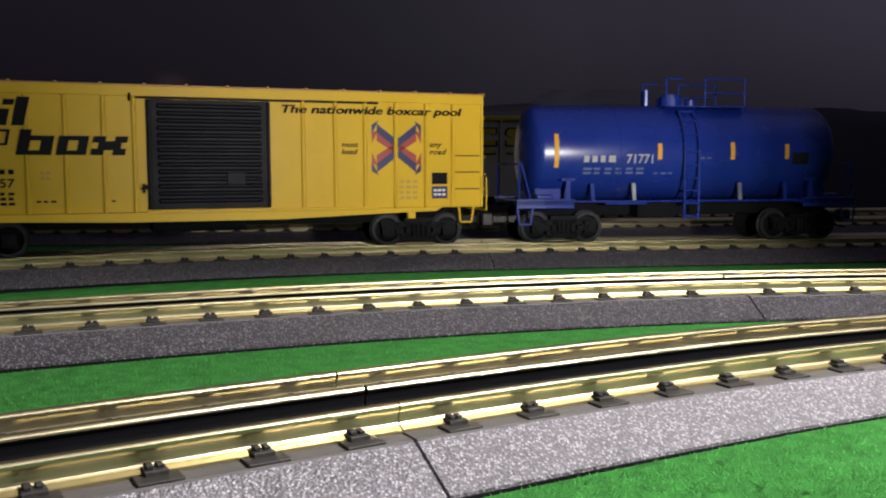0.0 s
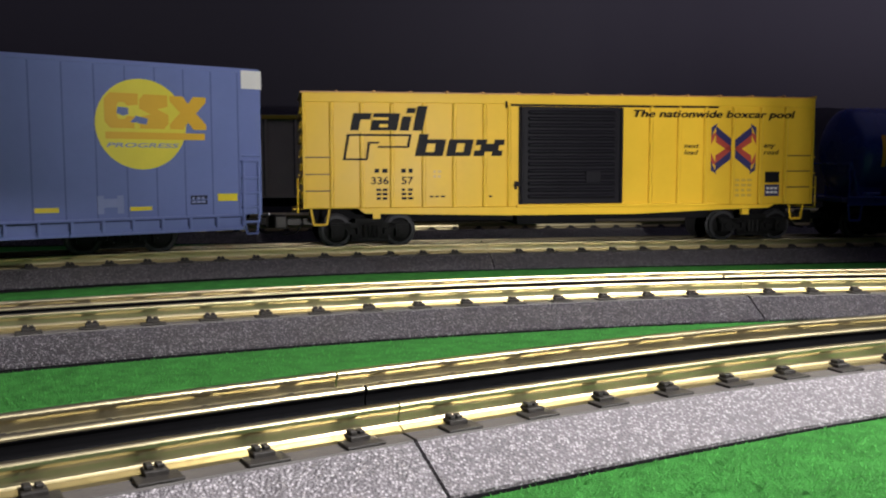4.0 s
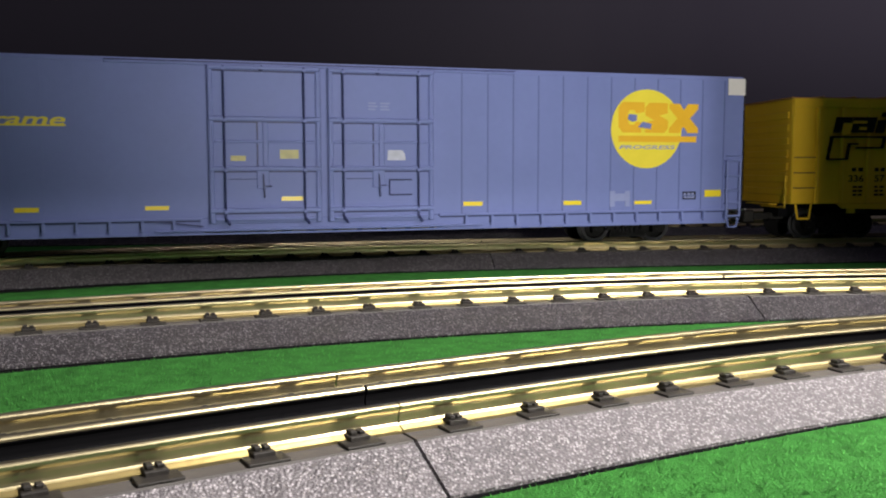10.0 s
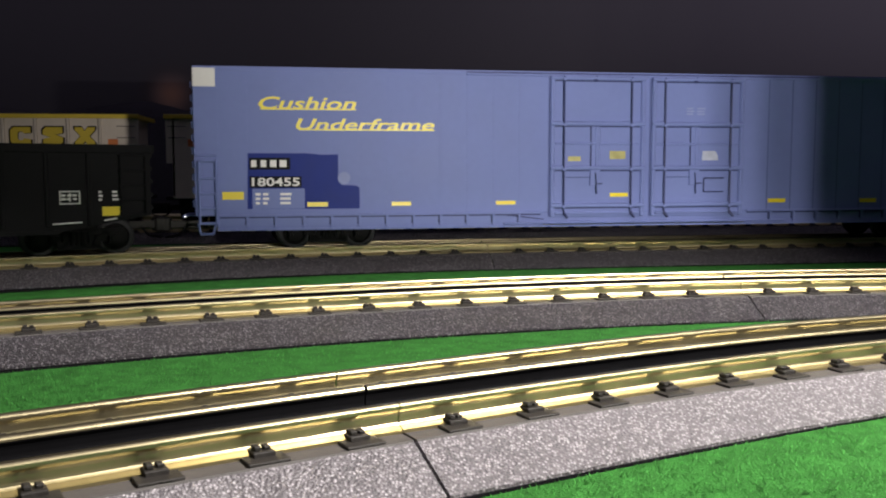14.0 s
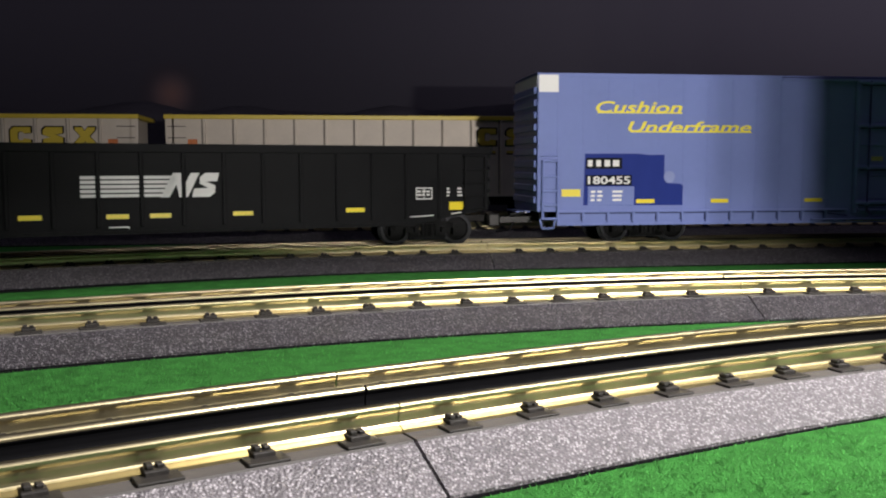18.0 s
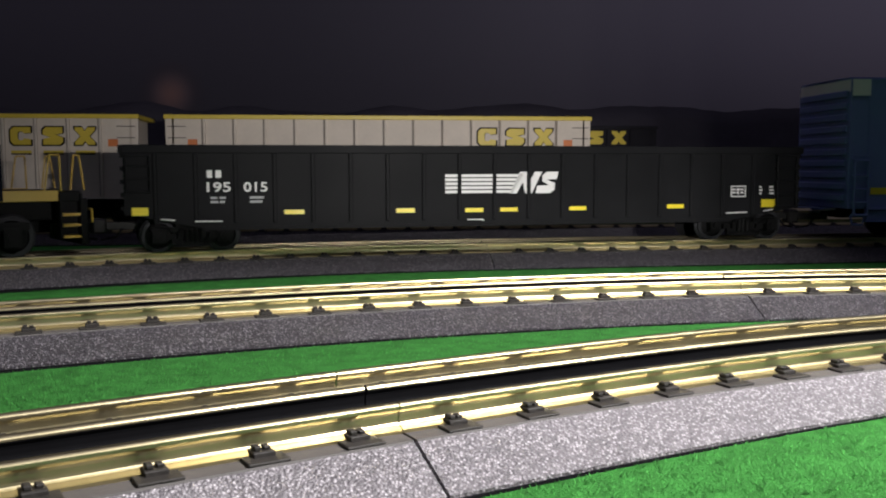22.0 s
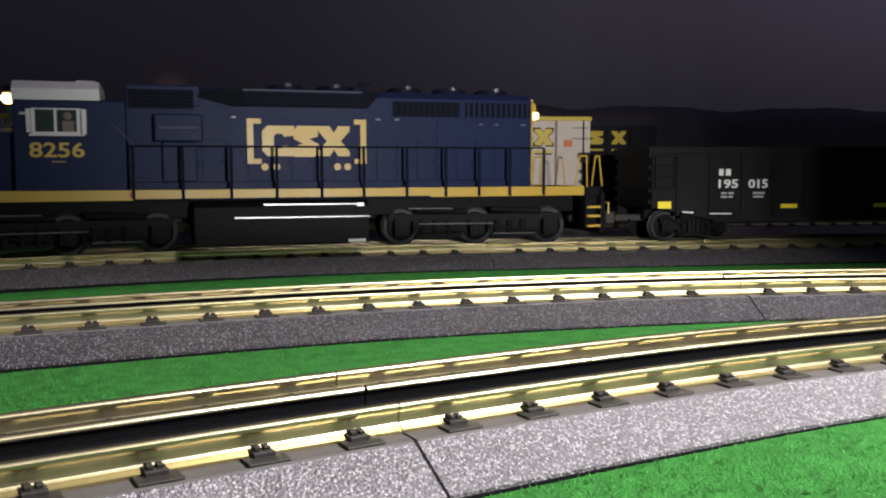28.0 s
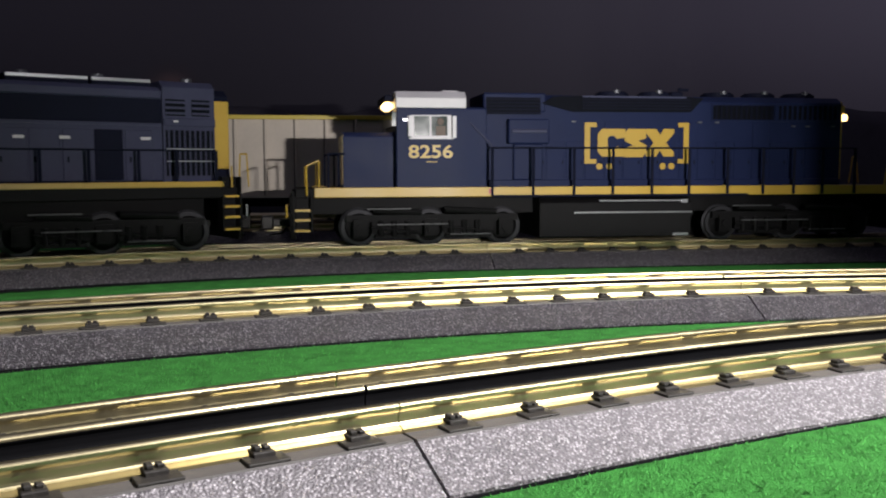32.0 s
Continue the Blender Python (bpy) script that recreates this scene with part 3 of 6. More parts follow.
# ---- yellow boxcar ----
def yellow_boxcar():
    car = thing("boxcar", Matrix.Identity(4), "yellow ribbed boxcar with a black louvred door", "boxcar", "train cars")
    CARS["yellow"] = car
    x0, x1, W, z0, z1 = -0.1588, 0.1583, 0.0322, 0.0226, 0.0882
    part("body", B((x0, x1, -W, W, z0, z1), bevel=0.0005), M_YELLOW, car)
    part("underframe", B((x0 + 0.004, x1 - 0.004, -0.010, 0.010, 0.0135, z0), (-0.09, 0.09, -0.024, 0.024, 0.0185, z0), (-0.03, 0.02, -0.02, 0.02, 0.0115, 0.0185)), M_DARK, car, "black underframe")
    roof = part("roof", B((x0 - 0.001, x1 + 0.001, -W - 0.0006, W + 0.0006, z1, z1 + 0.0006)), M_ROOF, car, "ribbed rust-tinged roof")
    n = 15
    for i in range(n):
        a, b = x0 - 0.001 + (x1 - x0 + 0.002) * i / n, x0 - 0.001 + (x1 - x0 + 0.002) * (i + 1) / n
        part("roof_panel", B((a, b - 0.0016, -W, W, z1 + 0.0006, z1 + 0.0010)), M_ROOF, roof)
        part("roof_rib", B((b - 0.0016, b, -W - 0.0012, W + 0.0012, z1 + 0.0003, z1 + 0.0017), bevel=0.0003), M_ROOF, roof)
    for s in (-1, 1):
        y = s * W
        f = (lambda a, b: (min(y, y + s * a), max(y, y + s * a)) if b is None else (min(y + s * a, y + s * b), max(y + s * a, y + s * b)))
        part("top_chord", B((x0, x1, *f(0.0012, None), 0.0830, 0.0884), bevel=0.0003), M_YELLOW, car)
        part("side_sill", plate(y, [(-0.128, 0.0226), (-0.124, 0.0196), (-0.04, 0.0177), (0.04, 0.0177), (0.096, 0.0198), (0.128, 0.0206), (0.132, 0.0226)], 0.0012) if s < 0 else B((-0.128, 0.132, W, W + 0.0012, 0.0180, 0.0226)), M_YELLOW, car)
        for x in (-0.1425, -0.1254, -0.1080, -0.0895, -0.0715, -0.0533, -0.0385, 0.0498, 0.0680, 0.0853, 0.1035, 0.1220, 0.1388):
            part("side_rib", B((x - 0.0011, x + 0.0011, *f(0.0021, None), z0, 0.0830), bevel=0.0006), M_YELLOW, car)
        for x in (x0 + 0.0008, x1 - 0.0008):
            part("corner_post", B((x - 0.0009, x + 0.0009, *f(0.0010, None), z0, z1), bevel=0.0003), M_YELLOW, car)
        d = part("door", B((-0.0327, 0.0316, *f(0.0013, None), 0.0242, 0.0816), bevel=0.0003), M_DOORBLK, car, "black corrugated sliding door")
        for k in range(14):
            z = 0.0275 + k * 0.0038
            xa, xb = (-0.0275, 0.027)
            part("door_corrugation", B((xa, xb, *f(0.0012, 0.0033), z, z + 0.0026), bevel=0.0010), M_DOORBLK, d)
        for xa in (-0.0318, 0.0298):
            part("door_edge", B((xa, xa + 0.0016, *f(0.0012, 0.0033), 0.0245, 0.0812), bevel=0.0004), M_DOORBLK, d)
        part("door_latch", B((-0.0362, -0.0290, *f(0.0020, 0.0030), 0.0348, 0.0358), (-0.0352, -0.0338, *f(0.0006, 0.0026), 0.0330, 0.0378), (-0.0345, -0.0320, *f(0.0020, 0.0030), 0.0358, 0.0372)), M_INK, d)
        part("door_placard", B((0.008, 0.0175, *f(0.0030, 0.0037), 0.037, 0.0435), bevel=0.0002), M_DOORBLK, d)
        part("door_track", B((-0.034, 0.0925, *f(0.0026, None), 0.0222, 0.0238), bevel=0.0003), M_YELLOW, car)
        # ink black paints the shadow under the top chord onto the track
        part("upper_track", B((-0.038, 0.093, *f(0.0020, None), 0.0818, 0.0829)), M_INK, car, "upper door track, black for the overhang's shadow line")
    part("door_stop", rods(((-0.0405, -W - 0.002, 0.0845), (-0.0405, -W - 0.002, 0.0805)), r=0.0006), M_INK, car)
    y = -W
    ladder(car, M_GRABSHADE, -0.1573, -0.1436, (0.0327, 0.0422, 0.0518), y, 0.0016, 0.0004, False, "grab_iron")
    ladder(car, M_GRABSHADE, 0.1398, 0.1553, (0.0334, 0.0433, 0.0529), y, 0.0016, 0.0004, False, "grab_iron")
    stirrup(car, M_YELLOW, -0.1545, -0.1441, 0.0133, 0.0224, y + 0.001)
    stirrup(car, M_YELLOW, 0.1433, 0.1529, 0.0136, 0.0226, y + 0.001)
    for x in (-0.117, 0.1135):
        part("jacking_pad", B((x - 0.0022, x + 0.0022, y, y + 0.003, 0.0165, 0.0200)), M_YELLOW, car)
    for s, xe in ((-1, x0), (1, x1)):
        for k in range(7):
            z = 0.028 + k * 0.008
            part("end_corrugation", B((min(xe, xe + s * 0.0013), max(xe, xe + s * 0.0013), -W + 0.003, W - 0.003, z, z + 0.0046), bevel=0.0006), M_YELLOW, car)
        part("end_platform", B((min(xe, xe + s * 0.006), max(xe, xe + s * 0.006), -0.016, 0.016, 0.0215, 0.0222)), M_YELLOW, car)
        for z in (0.033, 0.042, 0.052):
            part("end_grab_iron", rods(((xe + s * 0.002, -W + 0.001, z), (xe + s * 0.002, -W + 0.011, z)), r=0.0005), M_YELLOW, car)
        part("uncoupling_lever", rods(((xe + s * 0.003, -W + 0.001, 0.020), (xe + s * 0.003, -W + 0.001, 0.040)), ((xe + s * 0.003, -W + 0.001, 0.0205), (xe + s * 0.003, 0.0, 0.0205)), r=0.0005), M_YELLOW, car)
        coupler(car, xe)
    # lettering and emblems
    yl = y - 0.00225
    sk = 0.22
    def slab(a, b, lo, hi):
        return [(a + (lo - 0.0526) * sk, lo), (b + (lo - 0.0526) * sk, lo), (b + (hi - 0.0526) * sk, hi), (a + (hi - 0.0526) * sk, hi)]
    def cell(a, b, lo, hi, *cuts):
        """A slanted black block with notches; cuts as shares of its width and height."""
        part("emblem_block", plate(y, slab(a, b, lo, hi), 0.0022), M_INK, car, "black slanted emblem block")
        for u0, u1, v0, v1 in cuts:
            part("emblem_notch", plate(y - 0.0022, slab(a + (b - a) * u0, a + (b - a) * u1, lo + (hi - lo) * v0, lo + (hi - lo) * v1), 0.0002), M_YELLOW, car)
    cell(-0.1350, -0.1250, 0.0672, 0.0769, (0.46, 1.05, -0.1, 0.62))
    cell(-0.1235, -0.1085, 0.0672, 0.0769, (0.30, 0.62, 0.18, 0.36), (-0.05, 0.58, 0.60, 0.76))
    cell(-0.1065, -0.1015, 0.0672, 0.0752)
    cell(-0.1048, -0.1000, 0.0772, 0.0800)
    cell(-0.0990, -0.0935, 0.0672, 0.0812)
    cell(-0.0945, -0.0785, 0.0526, 0.0622, (0.34, 0.64, 0.24, 0.74))
    cell(-0.0945, -0.0895, 0.0615, 0.0652)
    cell(-0.0762, -0.0622, 0.0526, 0.0622, (0.34, 0.66, 0.24, 0.76))
    cell(-0.0600, -0.0435, 0.0526, 0.0622, (0.36, 0.62, 0.74, 1.05), (0.36, 0.62, -0.05, 0.26), (-0.05, 0.16, 0.34, 0.66), (0.84, 1.05, 0.34, 0.66))
    t = 0.0011
    for pts in ([(-0.1333 - t, 0.0640), (-0.0971, 0.0640), (-0.0968, 0.0651), (-0.1330, 0.0651)], [(-0.1359, 0.0506), (-0.1348, 0.0506), (-0.1322, 0.0645), (-0.1333, 0.0645)],
                [(-0.1359, 0.0502), (-0.1225, 0.0502), (-0.1223, 0.0512), (-0.1357, 0.0512)], [(-0.1231, 0.0506), (-0.1220, 0.0506), (-0.1205, 0.0606), (-0.1216, 0.0606)],
                [(-0.1212, 0.0597), (-0.1155, 0.0597), (-0.1153, 0.0607), (-0.1210, 0.0607)], [(-0.1161, 0.0573), (-0.0987, 0.0573), (-0.0985, 0.0583), (-0.1159, 0.0583)], [(-0.0993, 0.0575), (-0.0982, 0.0575), (-0.0966, 0.0650), (-0.0977, 0.0650)]):
        part("emblem_outline", plate(y, pts, 0.0022), M_INK, car)
    bars("reporting_mark", M_INK, car, y - 0.0002, -0.1180, -0.1093, 0.0421, 0.0464, 1, 2, 3)
    bars("reporting_mark", M_INK, car, y - 0.0002, -0.1025, -0.0941, 0.0421, 0.0464, 1, 2, 4)
    words("car_number", "336", M_INK, car, -0.1200, -0.1099, 0.0363, 0.0407, y - 0.0001)
    words("car_number", "57", M_INK, car, -0.1024, -0.0956, 0.0363, 0.0407, y - 0.0001)
    bars("stencilling", M_INK, car, y - 0.0002, -0.1170, -0.1100, 0.0270, 0.0345, 3, 2, 5)
    bars("stencilling", M_INK, car, y - 0.0002, -0.1024, -0.0950, 0.0270, 0.0345, 3, 2, 6)
    bars("stencilling", M_INK, car, y - 0.0002, -0.0860, -0.0760, 0.0283, 0.0300, 1, 3, 7)
    bars("stencilling", M_INK, car, y - 0.0002, -0.0505, -0.0475, 0.0282, 0.0298, 1, 1, 8)
    bars("stencilling", M_GOLD, car, y - 0.0002, -0.0838, -0.0786, 0.0395, 0.0450, 2, 2, 9)
    words("slogan", "The nationwide boxcar pool", M_INK, car, 0.0380, 0.1440, 0.0745, 0.0803, yl, 0.22, "black italic slogan")
    words("slogan", "next\nload", M_INK, car, 0.0717, 0.0816, 0.0535, 0.0600, y - 0.0001, 0.22)
    words("slogan", "any\nroad", M_INK, car, 0.1245, 0.1350, 0.0535, 0.0600, y - 0.0001, 0.22)
    cx, cz, ex, ez = 0.1043, 0.0571, 0.0149, 0.0126
    for m, o in ((M_EBLUE, 0.0020), (M_RED, -0.0022)):
        for sx in (-1, 1):
            for sz in (-1, 1):
                w = 0.0025
                zt = cz + sz * (ez - 0.0032 + (o if o > 0 else o * 1.3))
                zc = cz + sz * (o if o > 0 else 0.0)
                xe = cx + sx * (ex - 0.0030)
                xc = cx + sx * (-0.0004 if o > 0 else 0.0012)
                pts = [(xc, zc - w), (xe, zt - w), (xe, zt + w), (xc, zc + w)]
                head = [(xe - sx * 0.0010, zt + sz * 0.0042), (cx + sx * ex, zt + sz * 0.0018), (cx + sx * ex, zt - sz * 0.0040)]
                part("emblem_arrow", plate(y - 0.0002 - (0.00005 if o > 0 else 0), pts if sx > 0 else pts[::-1], 0.00012), m, car)
                part("emblem_arrow", plate(y - 0.00022 - (0.00005 if o > 0 else 0), head, 0.00012), m, car)
    part("notice_panel", plate(y - 0.0002, rect(0.1259, 0.1356, 0.0362, 0.0430), 0.00012), M_INK, car)
    part("notice_panel", plate(y - 0.0002, rect(0.1259, 0.1356, 0.0278, 0.0350), 0.00012), M_EBLUE, car)
    bars("stencilling", M_WHITE, car, y - 0.0004, 0.1270, 0.1348, 0.0290, 0.0340, 2, 3, 11)
    bars("stencilling", M_GOLD, car, y - 0.0002, 0.1060, 0.1180, 0.0270, 0.0395, 4, 3, 12)
    truck(car, "yellow", -0.1222, (-0.0190, 0.0190), 0.0090)
    truck(car, "yellow", 0.1240, (-0.0182, 0.0182), 0.0090)


# ---- long blue boxcar ----
def blue_boxcar():
    car = thing("high_cube_boxcar", Matrix.Identity(4), "long light blue high-cube boxcar with double doors", "boxcar", "train cars")
    CARS["blue"] = car
    x0, x1, W, z0, z1 = -0.2655, 0.2655, 0.0325, 0.0192, 0.1012
    part("body", B((x0, x1, -W, W, z0, z1), bevel=0.0004), M_LTBLUE, car)
    part("roof", B((x0, x1, -W + 0.002, W - 0.002, z1, z1 + 0.0010), *[(x0 + 0.02 * k, x0 + 0.02 * k + 0.002, -W + 0.012, W - 0.012, z1, z1 + 0.0013) for k in range(27)]), M_LTBLUE, car, "pale blue metal roof")
    part("underframe", B((x0 + 0.006, x1 - 0.006, -0.012, 0.012, 0.0125, z0), (-0.15, 0.15, -0.026, 0.026, 0.0118, z0)), M_DARK, car, "black underframe")
    for s in (-1, 1):
        y = s * W
        f = (lambda a, b=0.0: (min(y + s * a, y + s * b), max(y + s * a, y + s * b)))
        for xa, xb, za in ((x0 + 0.012, -0.0655, 0.0112), (0.0635, x1 - 0.012, 0.0112), (-0.0655, 0.0635, 0.0128)):
            part("side_sill", B((xa, xb, *f(-0.001), za, z0)), M_LTBLUE, car)
        part("sill_flange", B((x0 + 0.012, x1 - 0.012, *f(0.0012), 0.0108, 0.0118)), M_LTBLUE, car)
        for xa, xb in ((x0 + 0.012, -0.066), (0.064, x1 - 0.012)):
            part("sill_top_angle", B((xa, xb, *f(0.0022), 0.0186, 0.0198), bevel=0.0002), M_LTBLUE, car)
            # dark strip paints the shadow under the sill angle
            part("sill_shade_line", B((xa + 0.001, xb - 0.001, *f(0.0005), 0.0178, 0.0186)), M_RODSHADE, car)
        for k in range(13):
            for x in (-0.2530 + 0.0157 * k, 0.2530 - 0.0157 * k):
                if abs(x) > 0.066:
                    part("sill_post", B((x - 0.0007, x + 0.0007, *f(0.0020), 0.0128, 0.0188), bevel=0.0002), M_LTBLUE, car)
                    # shade to the left of each post, drawn as a dark strip
                    part("sill_post_shade", B((x - 0.0013, x - 0.0007, *f(0.0004), 0.0138, 0.0180)), M_RODSHADE, car)
        for k in range(12):
            for x in (0.0780 + 0.01575 * k, -0.0800 - 0.01575 * k):
                if abs(x) < 0.262:
                    # groove shade put into the seam colour, right half only
                    part("panel_seam", B((x - 0.00032, x + 0.00032, *f(0.0002), z0, z1 - 0.002)), M_SEAMSHADE if x > 0 else M_LTBLUE, car)
                    part("panel_lip", B((x + 0.00032, x + 0.0010, *f(0.0003), z0, z1 - 0.002)), M_LTBLUE, car)
        part("upper_rail", B((x0 + 0.001, x1 - 0.001, *f(0.0009), 0.0996, 0.1012)), M_LTBLUE, car)
        part("door_header", B((-0.112, 0.110, *f(0.0020), 0.0990, 0.1004), bevel=0.0003), M_LTBLUE, car)
        part("header_strip", B((-0.112, 0.110, *f(0.0014), 0.1004, 0.1010)), M_RODSHADE, car, "dark blue strip over the doors")
        for da, db in ((-0.0620, -0.0032), (0.0010, 0.0604)):
            d = part("door", B((da, db, *f(0.0012), 0.0165, 0.0986), bevel=0.0003), M_LTBLUE, car, "light blue plug door")
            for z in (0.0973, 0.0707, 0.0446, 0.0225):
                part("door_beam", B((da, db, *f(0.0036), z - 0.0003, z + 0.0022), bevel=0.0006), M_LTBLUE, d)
                # the beam's cast shadow, painted as a dark blue line
                part("beam_shade", B((da + 0.001, db - 0.001, *f(0.0016), z - 0.0011, z - 0.0003)), M_RODSHADE, d, "shadow line painted under the door beam")
            for xa in (da, db - 0.0026):
                part("door_edge", B((xa, xa + 0.0026, *f(0.0028), 0.0165, 0.0986), bevel=0.0006), M_LTBLUE, d)
            for xa in (da - 0.0007, db):
                # darker blue strip paints the shade in the gap
                part("door_gap", B((xa, xa + 0.0007, *f(0.0005), 0.0165, 0.0986)), M_SEAMSHADE, d, "narrow door gap with its shade painted in")
            xm = (da + db) / 2
            part("centre_post", B((xm - 0.0016, xm + 0.0016, *f(0.0022), 0.0466, 0.0700), bevel=0.0005), M_LTBLUE, d)
            part("mid_rail", B((da + 0.0030, db - 0.0030, *f(0.0022), 0.0590, 0.0606), bevel=0.0004), M_LTBLUE, d)
            part("base_rail", B((da + 0.0030, db - 0.0030, *f(0.0030), 0.0180, 0.0196), bevel=0.0004), M_LTBLUE, d)
            w = db - da
            for x in (da + 0.0081, db - 0.0089):
                part("lock_rod", rods(((x, y + s * 0.0034, 0.0175), (x, y + s * 0.0034, 0.0990)), r=0.00055, n=8), M_RODSHADE, d, "dark blue locking rod")
                for z in (0.0973, 0.0707, 0.0446, 0.0225):
                    part("rod_bracket", B((x - 0.0011, x + 0.0011, *f(0.0042), z - 0.0007, z + 0.0010), bevel=0.0002), M_LTBLUE, d)
                part("rod_foot", rods(((x, y + s * 0.0034, 0.0195), (x + 0.0022, y + s * 0.0044, 0.0158)), r=0.0007), M_RODSHADE, d)
            xm = da + 0.0278
            part("door_panel", B((xm - 0.0022, xm + 0.0022, *f(0.0017), 0.0460, 0.0700), (da + 0.010, xm - 0.0025, *f(0.0016), 0.0600, 0.0608), (xm + 0.004, db - 0.003, *f(0.0017), 0.0605, 0.0616)), M_LTBLUE, d)
            part("panel_line", B((xm - 0.0030, xm - 0.0024, *f(0.0018), 0.0460, 0.0700), (da + 0.010, xm - 0.003, *f(0.0018), 0.0598, 0.0602), (da + 0.010, xm - 0.003, *f(0.0018), 0.0398, 0.0402)), M_RODSHADE, d)
            part("door_rail", B((da + 0.010, xm - 0.0034, *f(0.0020), 0.0402, 0.0410), (xm + 0.0034, db - 0.0105, *f(0.0020), 0.0402, 0.0410), (da + 0.012, db - 0.011, *f(0.0018), 0.0262, 0.0272)), M_LTBLUE, d)
            part("lock_gear", B((xm - 0.0032, xm + 0.0032, *f(0.0024), 0.0350, 0.0446), bevel=0.0003), M_LTBLUE, d)
            part("lock_handle", rods(((xm, y + s * 0.0034, 0.0425), (xm + 0.0007, y + s * 0.0034, 0.0300)), ((xm + 0.0012, y + s * 0.0026, 0.0362), (xm + 0.0045, y + s * 0.0026, 0.0362)), r=0.00038), M_RODSHADE, d)
            for xh in (da + 0.028,):
                part("header_hook", rods(((xh - 0.004, y + s * 0.003, 0.0988), (xh, y + s * 0.003, 0.0968)), ((xh, y + s * 0.003, 0.0968), (xh, y + s * 0.003, 0.0995)), r=0.0006), M_RODSHADE, d)
        part("door_placard_frame", rods(*[((a, y + s * 0.0024, b), (c, y + s * 0.0024, e)) for a, b, c, e in ((0.0350, 0.0310, 0.0478, 0.0310), (0.0350, 0.0392, 0.0478, 0.0392), (0.0350, 0.0310, 0.0350, 0.0392))], r=0.0004), M_RODSHADE, car)
        part("lower_track", B((-0.090, 0.0900, *f(0.0024), 0.0125, 0.0136), bevel=0.0003), M_LTBLUE, car)
    y = -W
    part("sill_taper", plate(y - 0.0010, [(-0.090, 0.0180), (-0.0655, 0.0150), (-0.0655, 0.0156), (-0.090, 0.0188)], 0.0004), M_RODSHADE, car)
    for xa, xb in ((x0, -0.2532), (0.2529, x1)):
        part("corner_patch", plate(y - 0.0009, rect(xa + 0.0003, xb, 0.0906, 0.1008), 0.00015), M_WHITE, car, "white excess-height corner patch")
        part("corner_patch", B((xa if xa < 0 else xb, (xa if xa < 0 else xb) + 0.0002 * (1 if xa > 0 else -1), -W + 0.001, W - 0.001, 0.0935, 0.1008)) if xa > 0 else B((xa - 0.0002, xa, -W + 0.001, W - 0.001, 0.0935, 0.1008)), M_WHITE, car)
    zs = (0.0152, 0.0234, 0.0317, 0.0403, 0.0497)
    ladder(car, M_LTBLUE, 0.2528, 0.2622, zs, y, 0.0026, 0.0008)
    ladder(car, M_LTBLUE, -0.2628, -0.2536, zs, y, 0.0026, 0.0008)
    for xa, xb in ((-0.2637, -0.2533), (0.2524, 0.2637)):
        part("ladder_top_grab", rods(((xa, y - 0.002, 0.0528), (xb, y - 0.002, 0.0528)), r=0.0005), M_LTBLUE, car)
    stirrup(car, M_LTBLUE, 0.2540, 0.2625, 0.0082, 0.0150, y - 0.001)
    stirrup(car, M_LTBLUE, -0.2640, -0.2545, 0.0092, 0.0150, y - 0.001)
    for s, xe in ((-1, x0), (1, x1)):
        for k in range(10):
            z = 0.024 + k * 0.0073
            part("end_corrugation", B((min(xe, xe + s * 0.0015), max(xe, xe + s * 0.0015), -W + 0.003, W - 0.003, z, z + 0.0044), bevel=0.0006), M_LTBLUE, car)
        part("end_platform", B((min(xe, xe + s * 0.009), max(xe, xe + s * 0.009), -0.014, 0.014, 0.0182, 0.0190)), M_LTBLUE, car)
        part("uncoupling_lever", rods(((xe + s * 0.006, -W + 0.004, 0.0190), (xe + s * 0.010, -0.004, 0.0165)), r=0.0006), M_STEEL, car)
        coupler(car, xe + s * 0.008, 0.0130)
    yl = y - 0.00042
    n = 40
    cx, cz, rx = 0.1965, 0.0690, 0.0242
    part("emblem_disc", plate(yl, [(cx + rx * math.cos(2 * math.pi * k / n), cz + rx * 0.985 * math.sin(2 * math.pi * k / n)) for k in range(n)], 0.00012), M_SUN, car, "round yellow emblem disc")
    for pts in (emblem(0, 0.1772, 0.0175, 0.0668, 0.0850), emblem(1, 0.1954, 0.0155, 0.0668, 0.0848), emblem(2, 0.2118, 0.0204, 0.0668, 0.0846),
                rect(0.1774, 0.2312, 0.0612, 0.0648)):
        part("emblem_block", plate(yl - 0.00012, pts, 0.00012), M_ORANGE, car, "orange emblem block")
    for pts in ([(0.1835, 0.0745), (0.1868, 0.0732), (0.1895, 0.0742), (0.1895, 0.0775), (0.1840, 0.0778)], [(0.1905, 0.0700), (0.1990, 0.0690), (0.1998, 0.0720), (0.1935, 0.0735)]):
        part("emblem_notch", plate(yl - 0.00026, pts, 0.00012), M_LTBLUE, car)
    part("emblem_notch", plate(yl - 0.00026, rect(0.1925, 0.1945, 0.0655, 0.0700), 0.00012), M_SUN, car)
    words("emblem_word", "PROGRESS", M_GREYTXT, car, 0.1778, 0.2163, 0.0568, 0.0592, yl - 0.0001, 0.2)
